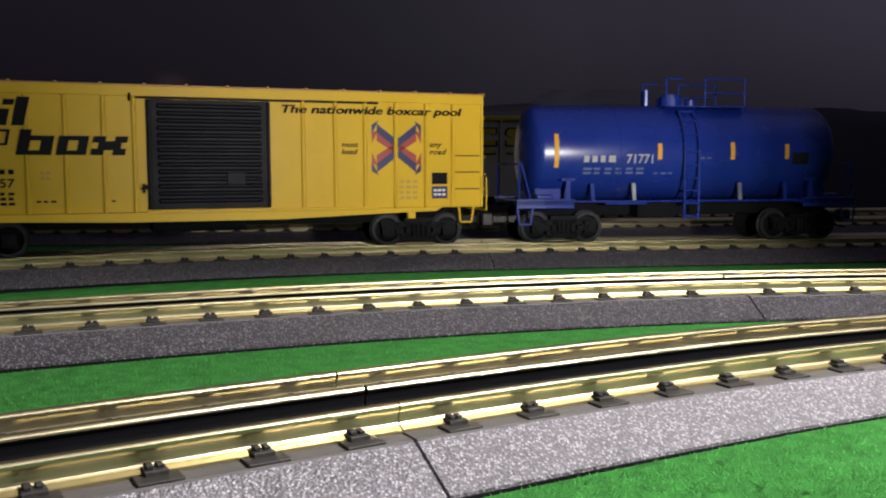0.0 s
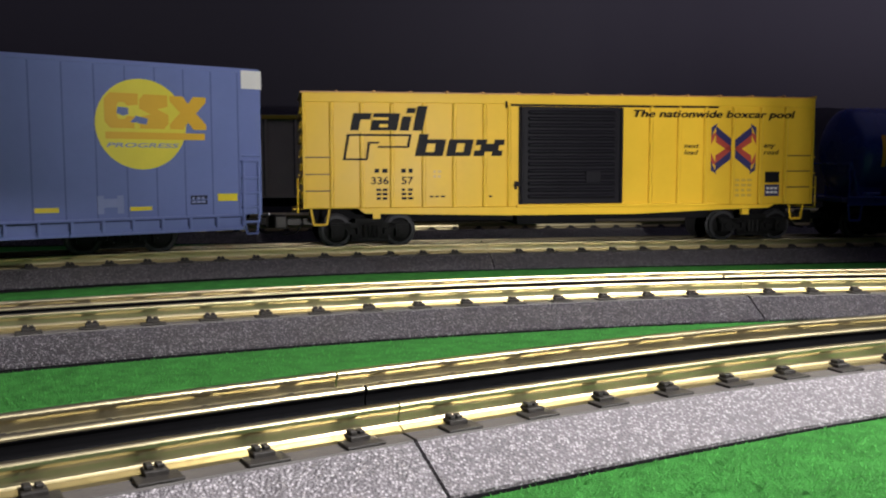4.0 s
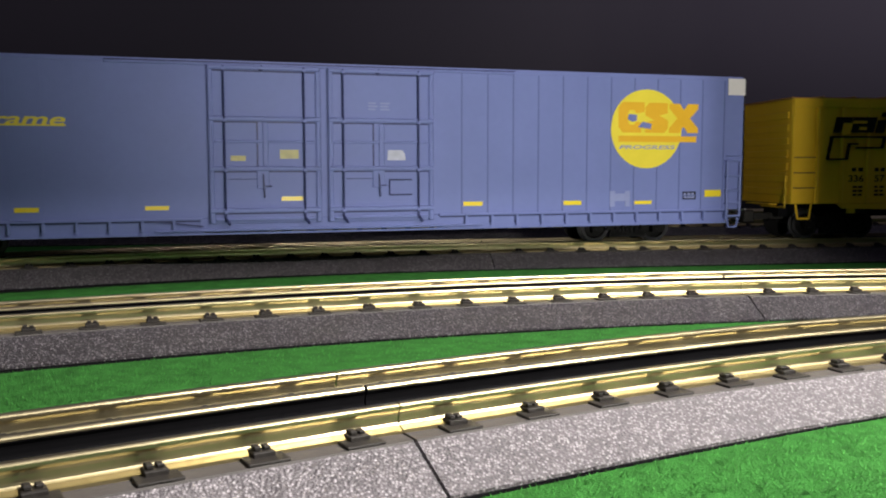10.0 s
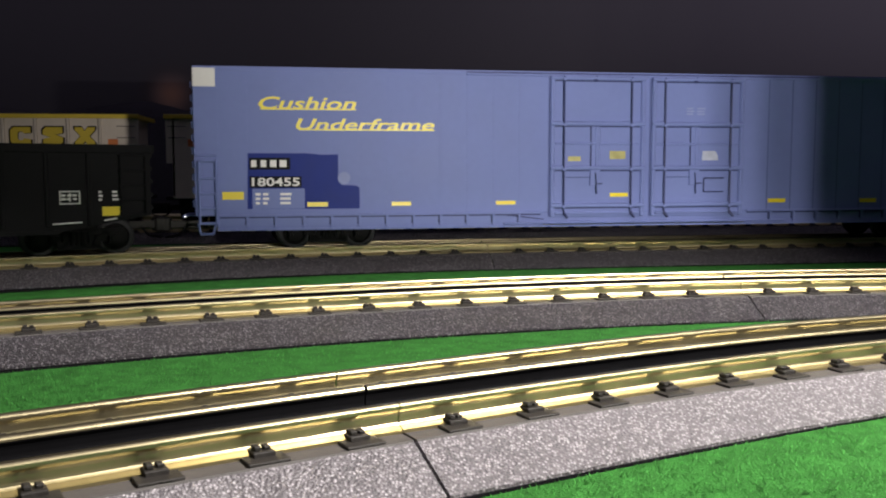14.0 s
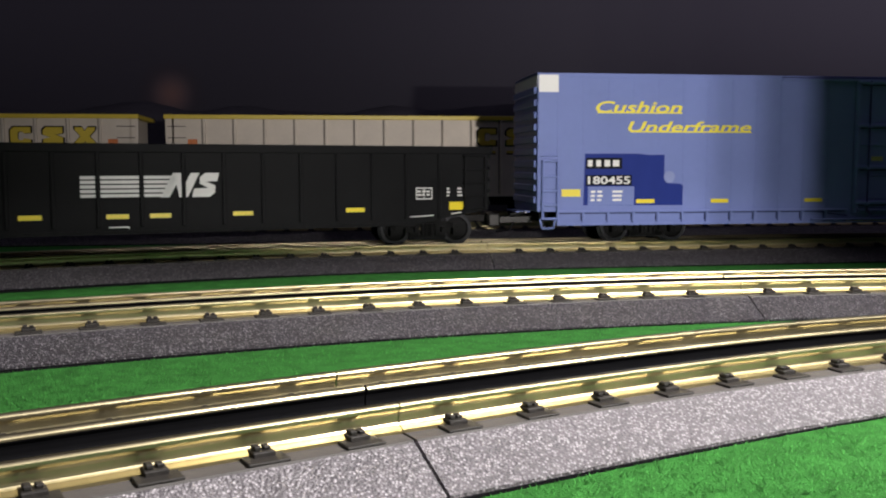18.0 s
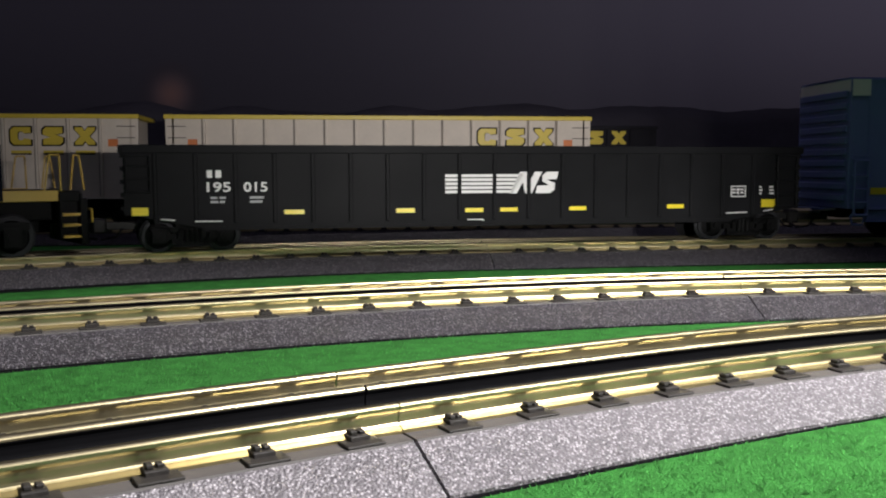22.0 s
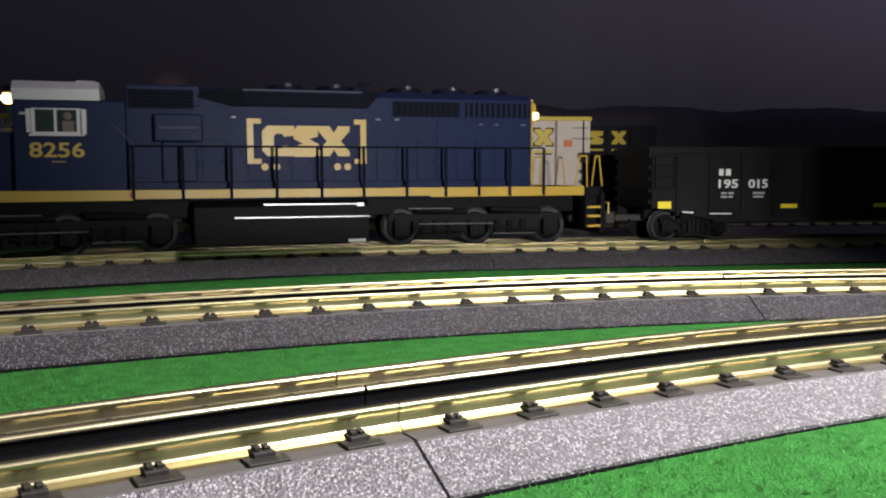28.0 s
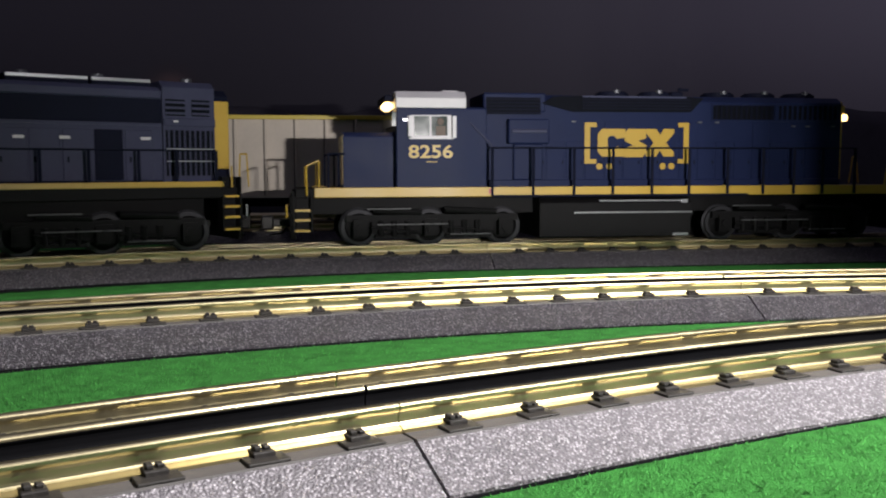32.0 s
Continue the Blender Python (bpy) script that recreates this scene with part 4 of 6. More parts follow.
    for xa, xb, za, zb in ((0.1416, 0.1532, 0.0236, 0.0261), (0.1890, 0.2007, 0.0234, 0.0255), (0.2381, 0.2498, 0.0274, 0.0316), (-0.2507, -0.2390, 0.0283, 0.0327), (-0.2039, -0.1923, 0.0240, 0.0265), (-0.1559, -0.1446, 0.0240, 0.0264), (-0.0943, -0.0825, 0.0242, 0.0264), (0.0788, 0.0905, 0.0240, 0.0264)):
        part("reflector_strip", plate(yl, rect(xa, xb, za, zb), 0.00015), M_MARK, car, "yellow reflective strip")
    part("reflector_strip", plate(y - 0.0013, rect(-0.0245, -0.0130, 0.0283, 0.0306), 0.00015), M_MARK, car, "yellow reflective strip")
    for xa, xb, za, zb in ((-0.0508, -0.0430, 0.0496, 0.0524), (-0.0250, -0.0150, 0.0508, 0.0556)):
        part("faded_patch", plate(y - 0.0013, rect(xa, xb, za, zb), 0.00015), M_FADEY, car, "faded yellow patch")
    part("faded_patch", plate(y - 0.0013, [(0.0340, 0.0500), (0.0445, 0.0500), (0.0440, 0.0535), (0.0425, 0.0556), (0.0345, 0.0556)], 0.00015), M_FADEW, car, "faded white patch")
    bars("stencilling", M_GREYTXT, car, y - 0.0013, 0.0235, 0.0370, 0.0770, 0.0820, 3, 2, 21)
    part("notice_panel", plate(yl, rect(0.2223, 0.2318, 0.0287, 0.0308), 0.00012), M_INK, car)
    part("notice_panel", plate(yl, rect(0.2223, 0.2318, 0.0259, 0.0282), 0.00012), M_INK, car)
    bars("stencilling", M_GREYTXT, car, yl - 0.0001, 0.2230, 0.2312, 0.0262, 0.0306, 2, 3, 23)
    for a, b, c, d in ((0.1723, 0.1755, 0.0222, 0.0316), (0.1825, 0.1857, 0.0222, 0.0316), (0.1755, 0.1825, 0.0255, 0.0300)):
        part("stencil_patch", plate(yl, rect(a, b, c, d), 0.00012), M_GREYTXT, car)
    words("slogan", "Cushion", M_SUN, car, -0.2299, -0.1756, 0.0785, 0.0856, yl, 0.25, "yellow script lettering")
    words("slogan", "Underframe", M_SUN, car, -0.2096, -0.1308, 0.0671, 0.0736, yl, 0.25, "yellow script lettering")
    part("script_underline", plate(yl, rect(-0.2290, -0.1756, 0.0783, 0.0791), 0.00014), M_SUN, car)
    part("script_underline", plate(yl, rect(-0.2080, -0.1308, 0.0669, 0.0677), 0.00014), M_SUN, car)
    part("repaint_patch", plate(yl, [(-0.2371, 0.0230), (-0.1743, 0.0227), (-0.1742, 0.0345), (-0.1760, 0.0358), (-0.1845, 0.0362), (-0.1863, 0.0385), (-0.1863, 0.0535), (-0.1960, 0.0533), (-0.2030, 0.0541), (-0.2364, 0.0541)], 0.00012), M_NAVYPATCH, car, "dark blue repainted patch")
    part("repaint_patch", plate(yl - 0.00013, rect(-0.2343, -0.2053, 0.0230, 0.0343), 0.00012), M_LTBLUE, car)
    part("patch_spot", plate(yl - 0.00005, [(-0.1830 + 0.0036 * math.cos(k * 0.6), 0.0400 + 0.0036 * math.sin(k * 0.6)) for k in range(10)], 0.00012), M_GREYTXT, car)
    part("number_panel", plate(yl - 0.00013, rect(-0.2357, -0.2131, 0.0450, 0.0516), 0.00012), M_INK, car)
    part("number_panel", plate(yl - 0.00013, rect(-0.2357, -0.2069, 0.0349, 0.0412), 0.00012), M_INK, car)
    bars("reporting_mark", M_WHITE, car, yl - 0.0003, -0.2346, -0.2138, 0.0450, 0.0520, 1, 4, 31)
    words("car_number", "180455", M_WHITE, car, -0.2344, -0.2080, 0.0357, 0.0405, yl - 0.0003)
    bars("stencilling", M_WHITE, car, yl - 0.0003, -0.2325, -0.2245, 0.0250, 0.0325, 3, 2, 32)
    bars("stencilling", M_WHITE, car, yl - 0.0003, -0.2190, -0.2110, 0.0250, 0.0325, 3, 1, 33)
    truck(car, "blue", -0.1945, (-0.0190, 0.0190), 0.0092)
    truck(car, "blue", 0.1930, (-0.0195, 0.0195), 0.0092)


# ---- blue tank car ----
TR, TZ = 0.0300, 0.0550


def on_shell(ob, extra=0.00015):
    """Wraps flat lettering or stripes onto the tank's round side."""
    for v in ob.data.vertices:
        a = max(-1.0, min(1.0, (v.co.z - TZ) / TR))
        v.co.y = -(TR + extra) * math.sqrt(1 - a * a)
    return ob


def strip(x0, x1, z0, z1, n=10):
    bm = bmesh.new()
    rows = [[bm.verts.new((x, -TR, z0 + (z1 - z0) * k / n)) for x in (x0, x1)] for k in range(n + 1)]
    for a, b in zip(rows, rows[1:]):
        bm.faces.new((a[0], a[1], b[1], b[0]))
    return bm


def tank_car():
    car = thing("tank_car", Matrix.Identity(4), "dark blue tank car with a top platform and ladder", "tank car", "train cars")
    CARS["tank"] = car
    bm = bmesh.new()
    prof = [(-0.1015, 0.0), (-0.1012, 0.008), (-0.1004, 0.016), (-0.0990, 0.0225), (-0.0973, 0.0268), (-0.0950, 0.0291), (-0.0920, TR)]
    prof = prof + [(-x, r) for x, r in prof[::-1]]
    n = 48
    rings = [[bm.verts.new((x, -r * math.sin(2 * math.pi * k / n), TZ + r * math.cos(2 * math.pi * k / n))) for k in range(n)] for x, r in prof if r > 0]
    for a, b in zip(rings, rings[1:]):
        for k in range(n):
            bm.faces.new((a[k], a[(k + 1) % n], b[(k + 1) % n], b[k]))
    bm.faces.new(rings[0])
    bm.faces.new(rings[-1][::-1])
    part("tank_shell", bm, M_TANK, car, "glossy dark blue tank shell", smooth=True)
    for x in (-0.045, 0.0, 0.045):
        bm = bmesh.new()
        rod(bm, (x - 0.0003, 0, TZ), (x + 0.0003, 0, TZ), TR + 0.00025, 48)
        part("weld_band", bm, M_TANK, car, smooth=False)
    for s in (-1, 1):
        a, b = sorted((s * 0.0746, s * 0.1102))
        part("end_platform", B((a, b, -0.032, 0.032, 0.0232, 0.0262), (a, b, -0.032, -0.0305, 0.0212, 0.0270), (a, b, 0.0305, 0.032, 0.0212, 0.0270), bevel=0.0003), M_TANK, car)
        part("saddle", B((s * 0.088 - 0.008, s * 0.088 + 0.008, -0.020, 0.020, 0.0262, 0.0330)), M_TANK, car)
        part("brake_box", B((s * 0.093 - 0.005, s * 0.093 + 0.005, -0.0318, -0.026, 0.0270, 0.0296), bevel=0.0005), M_TANK, car)
        x = s * 0.0788
        part("grab_post", B((x - 0.0014, x + 0.0014, -0.0325, -0.0300, 0.0265, 0.0385), (x - 0.0042, x + 0.0042, -0.0325, -0.0285, 0.0378, 0.0392)), M_TANK, car)
        stirrup(car, M_TANK, *sorted((s * 0.1100, s * 0.1005)), 0.0118, 0.0215, -0.0318)
        part("end_rail", rods(((s * 0.1085, -0.030, 0.0262), (s * 0.1085, -0.030, 0.048)), ((s * 0.1085, 0.030, 0.0262), (s * 0.1085, 0.030, 0.048)), ((s * 0.1085, -0.030, 0.048), (s * 0.1085, 0.030, 0.048)), ((s * 0.1075, -0.030, 0.049), (s * 0.101, -0.0295, 0.026)), r=0.0006), M_TANK, car)
        coupler(car, s * 0.1095)
    for x in (-0.0357, 0.0335, 0.0635, -0.0620):
        part("support_strap", plate(-0.0288, [(x - 0.0012, 0.0250), (x + 0.0008, 0.0250), (x + 0.0002, 0.0362), (x - 0.0022, 0.0362)], 0.0012), M_STEEL if abs(x) < 0.04 else M_TANK, car)
    part("side_pipe", rods(((-0.0746, -0.0300, 0.0252), (0.0746, -0.0300, 0.0250)), ((-0.054, -0.029, 0.0238), (-0.028, -0.029, 0.0238)), r=0.0007), M_TANK, car)
    part("centre_sill", B((-0.105, 0.105, -0.006, 0.006, 0.0160, 0.0232), (-0.03, -0.005, -0.02, 0.0, 0.0150, 0.0240)), M_DARK, car, "black centre sill")
    pts = [(-0.0345, 0.0140), (-0.0345, 0.0560)] + [(-0.0340 * math.cos(a), TZ + 0.0340 * math.sin(a)) for a in (0.3, 0.6, 0.85)]
    lad = bmesh.new()
    for x in (-0.0056, 0.0036):
        for (ya, za), (yb, zb) in zip(pts, pts[1:]):
            rod(lad, (x, ya, za), (x, yb, zb), 0.0007)
    for k in range(6):
        rod(lad, (-0.0056, -0.0345, 0.0160 + k * 0.0078), (0.0036, -0.0345, 0.0160 + k * 0.0078), 0.0006)
    for a in (0.32, 0.60, 0.83):
        rod(lad, (-0.0056, -0.0340 * math.cos(a), TZ + 0.034 * math.sin(a)), (0.0036, -0.0340 * math.cos(a), TZ + 0.034 * math.sin(a)), 0.0006)
    part("ladder", lad, M_TANK, car, "blue side ladder")
    part("platform", B((-0.0110, 0.0415, -0.0205, -0.0085, 0.0832, 0.0840), (-0.0110, 0.0415, 0.0085, 0.0205, 0.0832, 0.0840)), M_TANK, car)
    for y in (-0.0203, 0.0203):
        for x in (-0.0127, 0.0128, 0.0392):
            part("railing_post", rods(((x, y, 0.0832), (x, y, 0.1005)), r=0.0006), M_TANK, car)
        for xa, xb, z in ((0.0128, 0.0392, 0.1005), (-0.0127, -0.0020, 0.1005), (0.0128, 0.0392, 0.0920)):
            part("railing_bar", rods(((xa, y, z), (xb, y, z)), r=0.00055), M_TANK, car, "thin blue platform rail")
    dome = bmesh.new()
    disc(dome, (-0.002, 0, 0.0870), (0, 0, 1), 0.0085, 0.0060, 20)
    disc(dome, (-0.002, 0, 0.0908), (0, 0, 1), 0.0060, 0.0025, 20)
    disc(dome, (0.012, 0, 0.0865), (0, 0, 1), 0.0035, 0.0050, 14)
    disc(dome, (-0.018, 0, 0.0880), (0, 0, 1), 0.0022, 0.0140, 12)
    part("manway", dome, M_TANK, car, "blue manway and valves")
    for x, za, zb in ((-0.0853, 0.0458, 0.0660), (-0.0200, 0.0506, 0.0604), (0.0275, 0.0505, 0.0611), (0.0637, 0.0509, 0.0601)):
        on_shell(part("stripe", strip(x - 0.0014, x + 0.0014, za, zb), M_TSTRIPE, car, "orange reflective stripe"))
    on_shell(bars("reporting_mark", M_WHITE, car, -TR, -0.0683, -0.0473, 0.0474, 0.0549, 1, 4, 41))
    on_shell(words("car_number", "71771", M_WHITE, car, -0.0412, -0.0243, 0.0482, 0.0538, -TR))
    on_shell(bars("stencilling", M_GREYTXT, car, -TR, -0.0682, -0.0277, 0.0412, 0.0463, 2, 6, 42))
    on_shell(bars("stencilling", M_GREYTXT, car, -TR, -0.0230, -0.0090, 0.0412, 0.0432, 1, 3, 43))
    on_shell(bars("stencilling", M_GREYTXT, car, -TR, 0.0062, 0.0150, 0.0505, 0.0525, 1, 2, 44))
    on_shell(part("notice_panel", strip(0.0675, 0.0785, 0.0475, 0.0549), M_INK, car, "black notice panel"))
    truck(car, "tank", -0.0790, (-0.0166, 0.0166), 0.0092)
    truck(car, "tank", 0.0790, (-0.0166, 0.0166), 0.0092)


# ---- black gondola ----
def gondola():
    car = thing("gondola", Matrix.Identity(4), "black high-sided gondola with yellow reflective strips", "gondola car", "train cars")
    CARS["gondola"] = car
    x0, x1, W = -0.1895, 0.2148, 0.0318
    t = 0.0014
    part("floor_pan", B((x0 + 0.001, x1 - 0.001, -W + t, W - t, 0.0205, 0.0225)), M_GON, car)
    for s in (-1, 1):
        a, b = sorted((s * W, s * (W - t)))
        part("side", plate(s * W, [(x0, 0.0215), (x0, 0.0215), (x0 + 0.042, 0.0130), (x1 - 0.050, 0.0130), (x1, 0.0205), (x1, 0.0545), (x0, 0.0545)][1:], t) if s < 0 else B((x0, x1, a, b, 0.0140, 0.0545)), M_GON, car)
        a, b = sorted((s * (W + 0.0026), s * (W - 0.0016)))
        part("top_rail", B((x0 - 0.0005, x1 + 0.0005, a, b, 0.0538, 0.0584), bevel=0.0004), M_GON, car)
        a, b = sorted((s * (W + 0.0028), s * W))
        for k in range(18):
            x = -0.1733 + 0.0209 * k
            if x < x1 - 0.028:
                part("side_post", B((x - 0.0011, x + 0.0011, a, b, 0.0160, 0.0540), bevel=0.0004), M_GON, car)
        part("bottom_rail", B((x0 + 0.040, x1 - 0.048, *sorted((s * (W + 0.0018), s * W)), 0.0122, 0.0142)), M_GON, car)
    for s, xe in ((-1, x0), (1, x1)):
        a, b = sorted((xe, xe - s * t))
        part("end_wall", B((a, b, -W, W, 0.0205, 0.0560), bevel=0.0002), M_GON, car)
        for k in range(5):
            a, b = sorted((xe, xe + s * 0.0018))
            part("end_rib", B((a, b, -W, W, 0.0235 + k * 0.0070, 0.0258 + k * 0.0070)), M_GON, car)
        a, b = sorted((xe, xe + s * 0.0024))
        part("end_top_rail", B((a, b, -W - 0.002, W + 0.002, 0.0540, 0.0582)), M_GON, car)
        coupler(car, xe + s * 0.004)
    part("centre_sill", B((x0 + 0.004, x1 - 0.004, -0.009, 0.009, 0.0125, 0.0205)), M_DARK, car, "black centre sill")
    y = -W - 0.0014
    ladder(car, M_GON, 0.1978, 0.2112, (0.0212, 0.0290, 0.0367, 0.0447, 0.0527), y, 0.0030, 0.0006)
    ladder(car, M_GON, -0.1880, -0.1760, (0.0330, 0.0400, 0.0470, 0.0525), y, 0.0022, 0.0005)
    part("end_hand_wheel", rods(((x1 + 0.004, -0.012, 0.036), (x1 + 0.004, -0.012, 0.050)), r=0.0006), M_GON, car)
    yp = y - 0.00005
    for xa, xb, za, zb in ((-0.1857, -0.1772, 0.0206, 0.0249), (-0.1056, -0.0947, 0.0204, 0.0229), (-0.0430, -0.0323, 0.0204, 0.0229), (-0.0026, 0.0082, 0.0202, 0.0226), (0.0185, 0.0291, 0.0203, 0.0226), (0.0611, 0.0719, 0.0205, 0.0228), (0.1244, 0.1355, 0.0209, 0.0233), (0.1886, 0.1978, 0.0209, 0.0257)):
        part("reflector_strip", plate(yp, rect(xa, xb, za, zb), 0.00015), M_MARK, car, "yellow reflective strip")
    bars("reporting_mark", M_WHITE, car, yp, -0.1466, -0.1377, 0.0392, 0.0465, 1, 2, 51)
    words("car_number", "195", M_WHITE, car, -0.1468, -0.1341, 0.0329, 0.0383, yp)
    words("car_number", "015", M_WHITE, car, -0.1273, -0.1146, 0.0329, 0.0383, yp)
    bars("stencilling", M_STENCIL, car, yp, -0.1450, -0.1354, 0.0265, 0.0310, 2, 2, 52)
    bars("stencilling", M_STENCIL, car, yp, -0.1241, -0.1149, 0.0265, 0.0310, 2, 1, 53)
    for k in range(5):
        z = 0.0312 + k * 0.0023
        e = 0.0265 + 0.0016 * k
        part("emblem_bar", plate(yp, rect(-0.0144, e, z, z + 0.0016), 0.00015), M_WHITE, car)
    for pts in ([(0.0240, 0.0308), (0.0285, 0.0308), (0.0322, 0.0375), (0.0335, 0.0308), (0.0378, 0.0308), (0.0440, 0.0434), (0.0395, 0.0434), (0.0360, 0.0368), (0.0348, 0.0434), (0.0305, 0.0434)],
                [(0.0400, 0.0308), (0.0490, 0.0308), (0.0518, 0.0330), (0.0520, 0.0368), (0.0472, 0.0388), (0.0530, 0.0390), (0.0542, 0.0434), (0.0470, 0.0434), (0.0442, 0.0412), (0.0440, 0.0378), (0.0485, 0.0355), (0.0410, 0.0352)]):
        part("emblem_block", plate(yp, pts, 0.00015), M_WHITE, car, "white slanted emblem block")
    part("notice_frame", B((0.1673, 0.1776, yp - 0.0001, yp + 0.0001, 0.0274, 0.0280), (0.1673, 0.1776, yp - 0.0001, yp + 0.0001, 0.0337, 0.0343), (0.1673, 0.1679, yp - 0.0001, yp + 0.0001, 0.0274, 0.0343), (0.1770, 0.1776, yp - 0.0001, yp + 0.0001, 0.0274, 0.0343), (0.1722, 0.1727, yp - 0.0001, yp + 0.0001, 0.0285, 0.0335)), M_WHITE, car)
    bars("stencilling", M_WHITE, car, yp, 0.1682, 0.1768, 0.0292, 0.0330, 2, 3, 54)
    bars("stencilling", M_WHITE, car, yp, 0.1870, 0.1895, 0.0285, 0.0345, 3, 1, 55)
    bars("stencilling", M_WHITE, car, yp, 0.1940, 0.1978, 0.0285, 0.0345, 3, 1, 56)
    for xa, za, xb, zb in ((-0.1531, 0.0173, -0.1388, 0.0172), (-0.1708, 0.0186, -0.1636, 0.0180), (0.1630, 0.0175, 0.1775, 0.0180), (0.1890, 0.0186, 0.1955, 0.0195)):
        part("grab_iron", rods(((xa, y - 0.002, za), (xb, y - 0.002, zb)), r=0.0004), M_WHITE, car, "white-edged grab iron")
    part("brake_lever", rods(((-0.0015, y - 0.001, 0.0160), (0.0080, y - 0.001, 0.0160)), ((0.0080, y - 0.001, 0.0160), (0.0080, y - 0.001, 0.0150)), r=0.0004), M_WHITE, car, "thin white brake lever")
    truck(car, "gondola", -0.1590, (-0.0174, 0.0174), 0.0090)
    truck(car, "gondola", 0.1840, (-0.0190, 0.0190), 0.0090)


# ---- engines ----
def steps(car, x, s, zs, material, y=-0.0325, w=0.0095):
    """Corner steps with lit tread edges between two dark side plates."""
    for yy, d in ((y, 1), (-y, -1)):
        a, b = sorted((yy, yy + d * 0.007))
        part("step_well", B((x - w / 2 - 0.001, x - w / 2, a, b, min(zs) - 0.001, max(zs) + 0.011), (x + w / 2, x + w / 2 + 0.001, a, b, min(zs) - 0.001, max(zs) + 0.011), (x - w / 2, x + w / 2, *sorted((yy + d * 0.006, yy + d * 0.007)), min(zs) - 0.001, max(zs) + 0.011)), M_TRUCK, car)
        for z in zs:
            part("step_tread", B((x - w / 2 + 0.0004, x + w / 2 - 0.0004, *sorted((yy - d * 0.0006, yy + d * 0.006)), z - 0.0007, z + 0.0007)), material, car, "gold step tread")


def handrail(car, xs, z0, z1, y, material, name="handrail", top=True, r=0.00045):
    for x in xs:
        p = part("handrail_post", rods(((x, y, z0), (x, y, z1)), r=0.0009, n=6), material, car)
    if top:
        part(name, rods(((xs[0], y, z1), (xs[-1], y, z1)), r=r), material, car)


def louvres(name, parent, x0, x1, z0, z1, y, n, material=None, vertical=False, s=-1):
    g = part(name, B((x0, x1, *sorted((y, y + s * 0.0005)), z0, z1)), M_GRILLE, parent, "dark grille")
    bm = bmesh.new()
    for k in range(n):
        if vertical:
            x = x0 + (x1 - x0) * (k + 0.35) / n
            box(bm, x, x + (x1 - x0) / n * 0.3, *sorted((y + s * 0.0005, y + s * 0.0010)), z0, z1)
        else:
            z = z0 + (z1 - z0) * (k + 0.25) / n
            box(bm, x0, x1, *sorted((y + s * 0.0005, y + s * 0.0010)), z, z + (z1 - z0) / n * 0.4)
    part("louvre_slats", bm, material or M_LOCODK, g)
    return g


def hood_shape(x0, x1, w, z0, z1, ch=0.0035):
    """A hood with chamfered roof edges."""
    bm = bmesh.new()
    prof = [(-w, z0), (w, z0), (w, z1 - ch), (w - ch * 1.3, z1), (-w + ch * 1.3, z1), (-w, z1 - ch)]
    a = [bm.verts.new((x0, y, z)) for y, z in prof]
    b = [bm.verts.new((x1, y, z)) for y, z in prof]
    for i in range(6):
        bm.faces.new((a[i], a[(i + 1) % 6], b[(i + 1) % 6], b[i]))
    bm.faces.new(a[::-1])
    bm.faces.new(b)
    bmesh.ops.bevel(bm, geom=bm.edges[:], offset=0.0005, segments=2, profile=0.5, affect="EDGES", clamp_overlap=True)
    return bm


